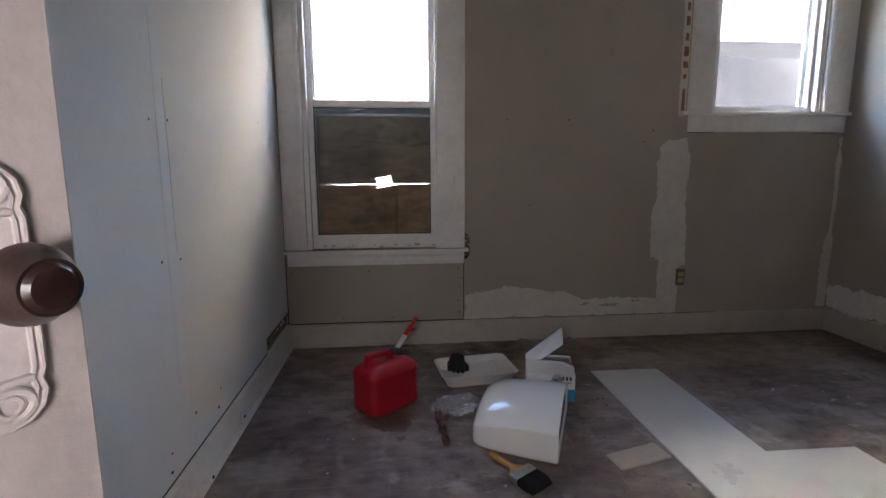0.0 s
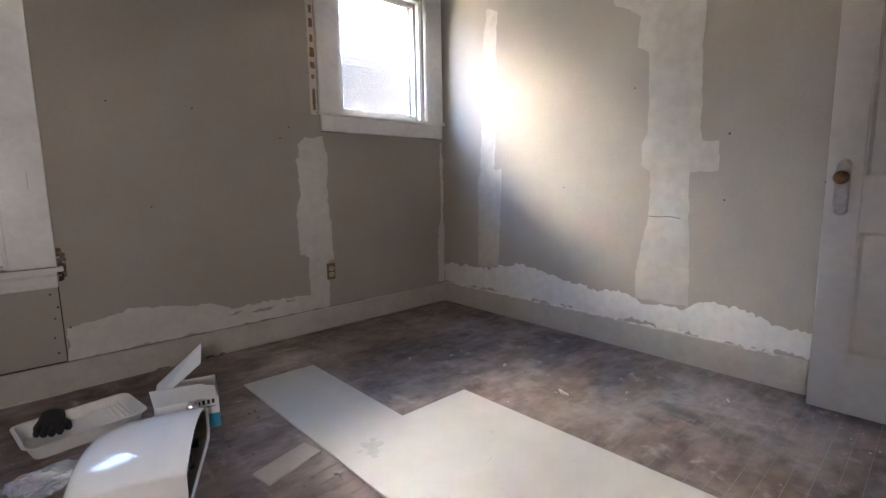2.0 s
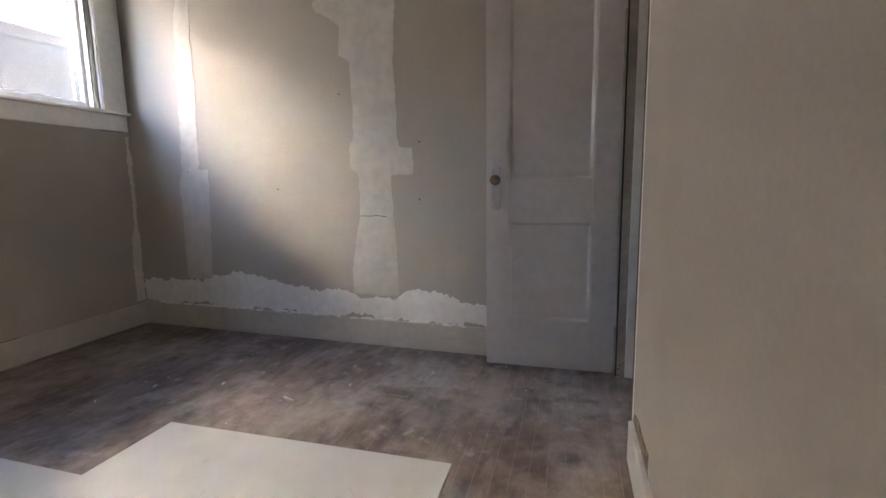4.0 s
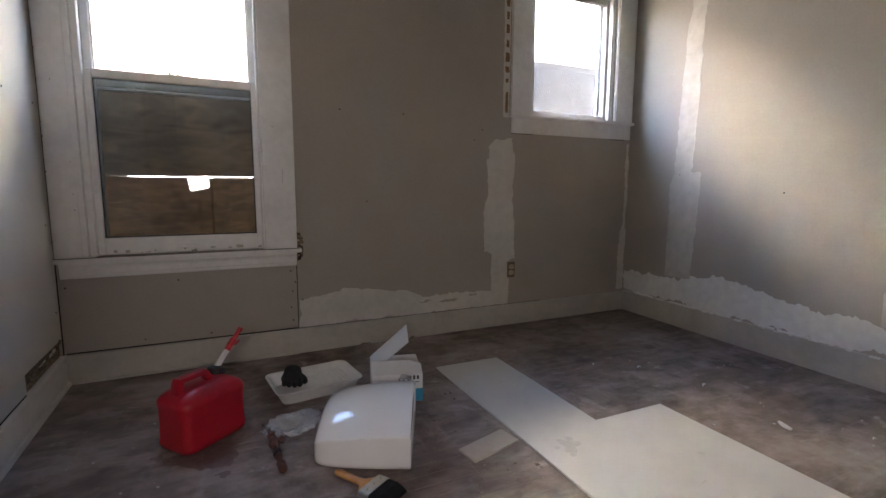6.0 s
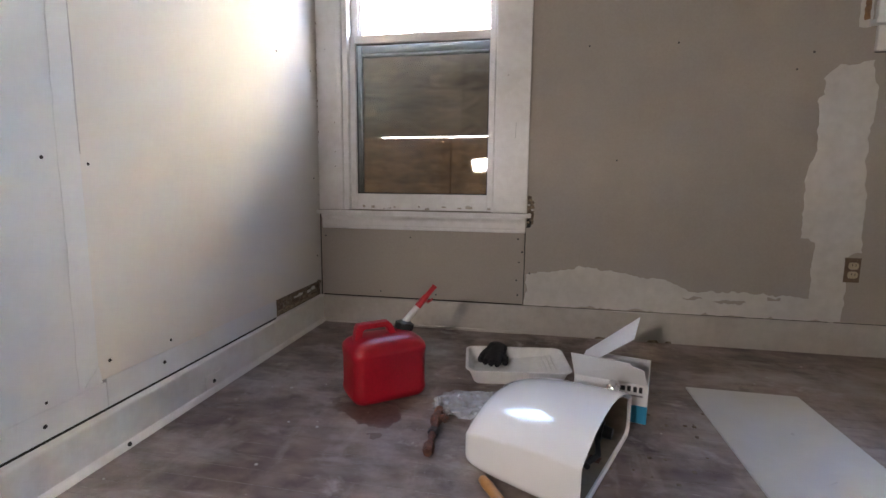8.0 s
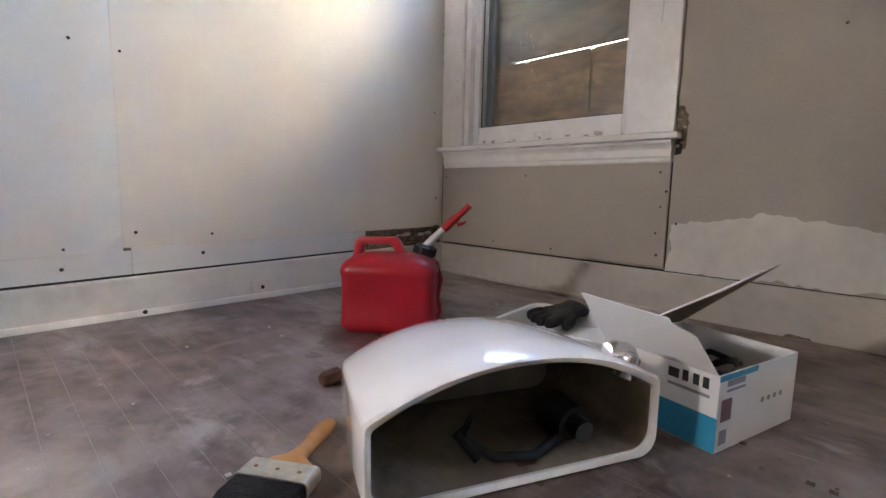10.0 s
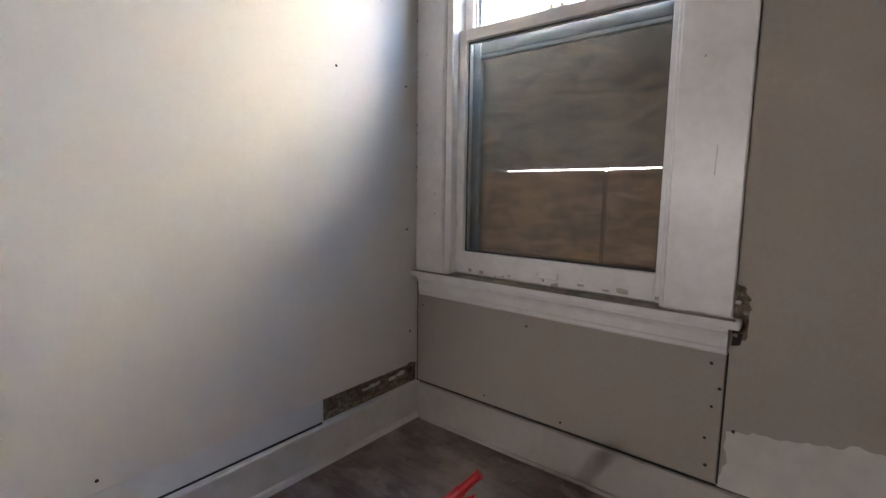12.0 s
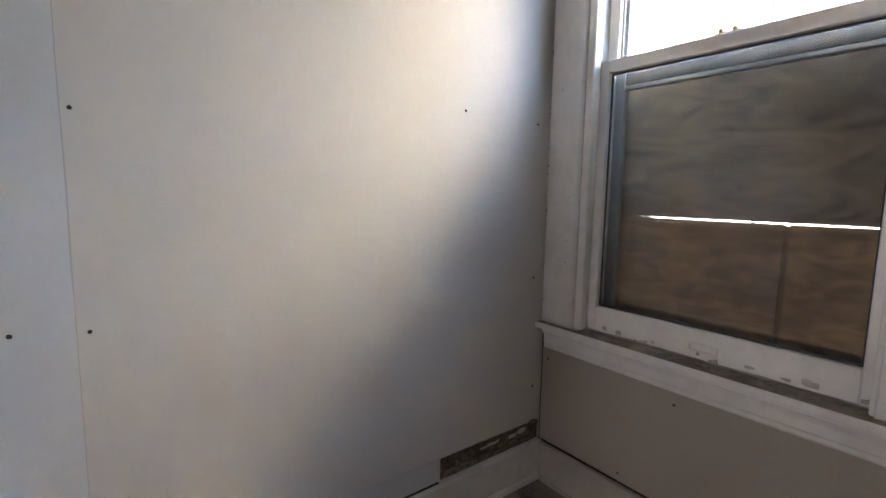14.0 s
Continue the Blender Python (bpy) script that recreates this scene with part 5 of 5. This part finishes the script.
body = part("valve_body", tube([(0, 0.066, 0.021), (0, 0.054, 0.021), (0, 0.047, 0.022), (0, 0.030, 0.023), (0, 0.014, 0.022), (0, 0.006, 0.021), (0, -0.020, 0.020)],
                               [0.011, 0.0115, 0.019, 0.0225, 0.019, 0.0125, 0.012], 16), RUST, pipe, smooth=True)
bm = tube([(0.010, 0.030, 0.026), (0.026, 0.029, 0.030), (0.027, 0.029, 0.030), (0.036, 0.028, 0.032)], [0.013, 0.012, 0.016, 0.015], 8)
tube([(0.036, 0.028, 0.032), (0.046, 0.027, 0.034)], 0.006, 8, bm)
part("bonnet", bm, RUST, body)
part("lower_nut", tube([(0, -0.018, 0.020), (0, -0.021, 0.020), (0, -0.036, 0.020), (0, -0.039, 0.020)], [0.014, 0.0178, 0.0178, 0.014], 6), IRON, pipe, "dark iron nut")
part("lower_pipe", tube([(0, -0.036, 0.019), (0.001, -0.050, 0.018), (0.001, -0.052, 0.018), (0.002, -0.085, 0.018)], [0.0125, 0.0125, 0.0105, 0.0105], 12), RUST, pipe, smooth=True)
part("end_cap", tube([(0.002, -0.080, 0.019), (0.002, -0.084, 0.019), (0.003, -0.110, 0.019), (0.003, -0.116, 0.019)], [0.015, 0.019, 0.0185, 0.0145], 6), RUST, pipe)

brush = thing("paint_brush", Matrix.Translation((0.947, 1.914, 0.0)) @ Matrix.Rotation(radians(-57), 4, "Z") @ Matrix.Diagonal((0.82, 1.06, 1.0, 1)), "wide paint brush with a varnished wooden handle and black bristles", "paint brush")
pr = [(-0.185, 0.006, 0.006), (-0.178, 0.0115, 0.009), (-0.15, 0.0145, 0.010), (-0.10, 0.0125, 0.010), (-0.065, 0.0115, 0.0105), (-0.045, 0.016, 0.011), (-0.028, 0.034, 0.012), (-0.014, 0.046, 0.012), (-0.002, 0.048, 0.012)]
part("handle", loft([[Vector((s, hw * math.cos(a), 0.0135 + hz * math.sin(a))) for a in [2 * math.pi * k / 16 for k in range(16)]] for s, hw, hz in pr]), BRUSH_WOOD, brush, "varnished orange wooden handle", smooth=True)
fer = part("ferrule", loft([rounded(0.0475, 0.0115, 0.008, 4, 0)] and [[Vector((s, p.x, 0.0135 + p.y)) for p in rounded(w, h, 0.008, 4)] for s, w, h in ((-0.012, 0.0495, 0.0128), (0.0, 0.050, 0.013), (0.028, 0.050, 0.013), (0.036, 0.0505, 0.0132))]), FERRULE, brush, "tin ferrule with nail heads", smooth=True)
for q in (-0.03, 0.0, 0.03):
    part("nail", tube([(0.012, q, 0.0262), (0.012, q, 0.0275)], 0.003, 8), BRASS, fer)
bm = loft([[Vector((s, p.x, z + p.y)) for p in rounded(w, h, min(0.006, h * 0.9), 4)] for s, w, h, z in ((0.034, 0.048, 0.0115, 0.0135), (0.075, 0.050, 0.0115, 0.0125), (0.105, 0.049, 0.008, 0.0095), (0.118, 0.047, 0.004, 0.006))])
for k in range(70):
    yy = rng.uniform(-0.047, 0.047)
    tube([(0.05, yy, 0.021), (0.10, yy + rng.uniform(-0.004, 0.004), 0.014), (rng.uniform(0.112, 0.128), yy + rng.uniform(-0.006, 0.006), rng.uniform(0.003, 0.010))], [0.0014, 0.001, 0.0004], 4, bm)
part("bristles", bm, BRISTLE, brush, "black bristles")

# ---------------------------------------------------------------- boards on the floor
sheet = thing("white_board", pose(0, 0, 0.0), "large L-shaped white-faced board lying on the floor", "board")
part("sheet", extrude_poly([(1.540, 2.748, 0.001), (1.540, 0.80, 0.001), (2.247, 0.80, 0.001), (2.250, 1.958, 0.001), (1.893, 1.962, 0.001), (1.903, 2.742, 0.001)], 0.007, (0, 0, 1)), PANEL, sheet)
part("rough_edge", extrude_poly([(2.2475, 0.80, 0.0012), (2.2505, 0.80, 0.0012), (2.2535, 1.958, 0.0012), (2.2505, 1.958, 0.0012)], 0.0064, (0, 0, 1)), PANEL_EDGE, sheet)
for cx, cy, rr in ((1.655, 1.83, 0.030), (1.685, 1.86, 0.036), (1.66, 1.885, 0.022), (1.64, 1.80, 0.016), (1.70, 1.895, 0.018), (1.62, 1.86, 0.012), (1.95, 1.16, 0.012), (2.06, 1.62, 0.014), (1.75, 2.45, 0.010)):
    pts = [(cx + rr * math.cos(a) * rng.uniform(0.6, 1.2), cy + rr * math.sin(a) * rng.uniform(0.6, 1.2)) for a in [2 * math.pi * k / 9 for k in range(9)]]
    part("smudge", extrude_poly([(x, y, 0.0081) for x, y in ragged(pts, 0.006, 0.006)], rng.uniform(0.0001, 0.0003), (0, 0, 1)), SMUDGE, sheet, "grey smudge")
for x, y, a, ln in ((2.02, 1.05, 40, 0.045), (1.9, 1.5, 10, 0.03), (2.1, 1.3, -20, 0.02), (1.72, 2.2, 30, 0.02), (1.82, 1.36, 70, 0.02)):
    c, s = math.cos(radians(a)), math.sin(radians(a))
    part("scuff", extrude_poly([(x - c * ln, y - s * ln, 0.0081), (x + c * ln, y + s * ln, 0.0081), (x + c * ln * 0.9 - s * 0.003, y + s * ln + c * 0.004, 0.0081)], 0.0002, (0, 0, 1)), SMUDGE, sheet, "dark scuff")

scrap = thing("board_scrap", pose(0, 0, 0), "small tan board offcut lying on the floor", "board")
part("offcut", extrude_poly([(1.293, 2.000, 0.001), (1.310, 1.908, 0.001), (1.525, 1.965, 0.001), (1.506, 2.060, 0.001)], 0.007, (0, 0, 1)), TAN_BOARD, scrap)

# dark specks of dirt round the tank and the boards
specks = bmesh.new()
for k in range(70):
    x, y, q = rng.uniform(1.15, 1.54), rng.uniform(1.75, 2.75), rng.uniform(0.0015, 0.006)
    if x > 1.27 and y < 2.08 and y > 1.89:
        continue
    box(x - q, y - q * rng.uniform(0.4, 1.2), 0.0002, x + q * rng.uniform(0.5, 1.2), y + q, 0.0006 + q * 0.3, bm=specks)
tagged(link("dirt_specks", specks, ROT), "dark specks of dirt scattered on the floor", "debris", kind="stuff")

# crumbs and flakes on the floor
litter = bmesh.new()
for k in range(130):
    x, y, s = rng.uniform(0.0, 3.25), rng.uniform(0.5, 3.2), rng.uniform(0.001, 0.0045)
    if 1.52 < x < 2.27 and y < 2.76:
        continue
    box(x - s, y - s * rng.uniform(0.5, 1.2), 0.0002, x + s, y + s, 0.0008 + s * 0.4, bm=litter)
lit = tagged(link("plaster_crumbs", litter, CRUMB), "pale crumbs of plaster scattered on the floor", "debris", kind="stuff")
for x, y, a, s in ((2.62, 2.02, 20, 0.016), (2.55, 1.62, 70, 0.03), (2.52, 2.32, 5, 0.012), (2.98, 1.08, 30, 0.014), (2.75, 1.42, 0, 0.008), (2.33, 2.45, 40, 0.012)):
    f = thing("paint_flake", pose(x, y, 0.001, 0, 0, a), "small pale curled paint flake on the floor", "debris", "paint flakes on the floor")
    part("flake", tube([(-s, 0, 0.002), (0, s * 0.3, 0.005), (s, 0, 0.002)], [s * 0.25, s * 0.3, s * 0.2], 6), PAPER, f)
for pts in ([(0.35, 2.34), (0.46, 2.26), (0.55, 2.245), (0.59, 2.31), (0.545, 2.40), (0.42, 2.42)], [(0.61, 2.27), (0.64, 2.25), (0.65, 2.29), (0.62, 2.30)], [(0.30, 2.40), (0.33, 2.36), (0.34, 2.42)], [(0.50, 2.20), (0.53, 2.18), (0.55, 2.21)]):
    st = extrude_poly([(x, y, 0.0004) for x, y in ragged(pts, 0.014, 0.006)], 0.0004, (0, 0, 1))
    part("spill_stain", st, STAIN, floor, "dark brown spill stain")

# ---------------------------------------------------------------- panel lamp on a stand, by the way in
lamp = thing("panel_lamp", pose(0.345, 0.20, 0.0, 0, 0, 0), "white LED panel lamp on a black stand by the doorway", "lamp")
for k in range(3):
    a = radians(90 + 120 * k)
    part("leg", tube([(0, 0, 0.30), (0.11 * math.cos(a), 0.11 * math.sin(a), 0.008)], 0.006, 8), BLACK_PLASTIC, lamp)
part("pole", tube([(0, 0, 0.06), (0, 0, 0.50), (0, 0, 0.505), (0, 0, 0.93)], [0.011, 0.011, 0.008, 0.008], 10), BLACK_PLASTIC, lamp, smooth=True)
head = part("housing", box(-0.105, -0.03, -0.075, 0.105, -0.004, 0.075, 0.006), BLACK_PLASTIC, lamp)
head.matrix_basis = Matrix.Translation((0, 0, 0.985)) @ Matrix.Rotation(radians(-11), 4, "Y")
part("diffuser", box(-0.098, -0.0035, -0.068, 0.098, -0.0015, 0.068, 0.0005), LAMP_GLOW, head, "glowing white diffuser")

# ---------------------------------------------------------------- outside
ground = structure("ground", box(-400, -400, -0.72, 400, 400, -0.70), SOIL, "grass and soil around the house", "ground")
# Unseen roof, added so its ridge and eave limit sun and steep sky light.
roof = structure("roof", loft([[Vector((xx, -3.4, 2.68)), Vector((xx, 1.1, 6.15)), Vector((xx, 3.66, 2.72)), Vector((xx, 3.66, 2.66)), Vector((xx, -3.4, 2.63))] for xx in (-3.5, 7.5)]), ROOFING, "unseen shingled roof added over the room to cut steep sky light", "roof")
structure("wall_outer", box(-0.6, -1.5, -0.7, R0 + 0.4, -1.3, 2.64), SIDING, "outer wall of the house", "wall")

LAP = 0.128


def bounce_front(x0, x1, band, top, facing, label):
    """An added house front that bounces sun into the windows: dark rendered below, lapped siding from band to top, a
    pitched roof behind its eave.
    """
    ob = thing("neighbour_house", pose(0.0, 13.4, -0.7), label, "house")
    bm = bmesh.new()
    for k in range(int((top - band) / LAP)):
        z = band + k * LAP
        loft([[Vector((x, 0.0, z)), Vector((x, 0.012, z + LAP)), Vector((x, 0.16, z + LAP)), Vector((x, 0.16, z))] for x in (x0, x1)], bm)
    part("siding", bm, facing, ob)
    part("lower_wall", box(x0, 0.008, 0.2, x1, 0.16, band), SIDING_GREY, ob, "plain dark grey lower wall limiting the bounced light")
    part("foundation", box(x0, 0.02, 0, x1, 0.3, 0.2), BACKDROP_GREY, ob)
    part("roof", loft([[Vector((x, -0.10, top)), Vector((x, 3.2, top + 1.5)), Vector((x, 6.5, top)), Vector((x, 6.5, top - 0.1)), Vector((x, 0.2, top - 0.03))] for x in (x0 - 0.15, x1 + 0.15)]), ROOFING, ob)
    return ob


# Added fronts, placed and sized to shape the light on the side walls.
low_bouncer = bounce_front(-3.0, 0.9, 7.5, 12.2, SIDING, "added white house front bouncing sunlight into the windows")
tall_bouncer = bounce_front(3.1, 14.0, 8.0, 16.5, SIDING_PALE, "added taller pale house front bouncing sunlight into the windows")
bounce_front(-6.6, -3.2, 7.3, 10.6, SIDING_PALE, "added pale house front bouncing weaker sunlight beside the white one")
# Added low blocks that keep horizon sky light out of the windows.
for ob, xa, xb in ((low_bouncer, -36.0, -6.605), (low_bouncer, 0.905, 3.095), (tall_bouncer, 14.005, 44.0)):
    part("wing", box(xa, 0.25, 0.0, xb, 6.0, 5.6), SIDING_GREY, ob, "low grey block added to hide the bright horizon")

# Added block standing in for the greyer lower view in the small window.
shed = thing("garden_shed", pose(6.0, 5.6, -0.7), "dark block added to grey the small window's lower part", "shed")
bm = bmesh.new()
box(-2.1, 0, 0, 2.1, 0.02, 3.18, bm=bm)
part("wall", bm, BACKDROP_GREY, shed)
part("body", box(-2.1, 0.021, 0, 2.1, 0.9, 3.17), BACKDROP_GREY, shed)
part("roof", box(-2.1, 0.002, 3.181, 2.1, 0.9, 3.205), BACKDROP_GREY, shed)

# ---------------------------------------------------------------- floorboards, one by one
PITCH = 0.0572
MESHES = {}


def floorboard_mesh(ln):
    """One board, shared by all boards of that length."""
    if ln not in MESHES:
        bm = box(0, 0, -0.0012, ln - 0.0008, PITCH - 0.0013, 0.0, 0.0004)
        me = bpy.data.meshes.new("floorboard")
        bm.to_mesh(me)
        bm.free()
        me.materials.append(FLOORBOARD)
        MESHES[ln] = me
    return MESHES[ln]


y = BACK - 0.004 - PITCH
while y > -0.15:
    x, end = LEFT - 0.010, right_x(y) - 0.004
    ln = rng.choice((0.4, 0.65, 0.9, 1.2))
    while x < end - 0.01:
        ln = min(ln, round(end - x, 2))
        ob = new("floorboard", floorboard_mesh(ln))
        ob.parent = floor
        ob.location = (x, y + rng.uniform(-0.0002, 0.0002), rng.uniform(-0.0002, 0.0001))
        x += ln
        ln = rng.choice((0.55, 0.8, 1.05, 1.3))
    y -= PITCH
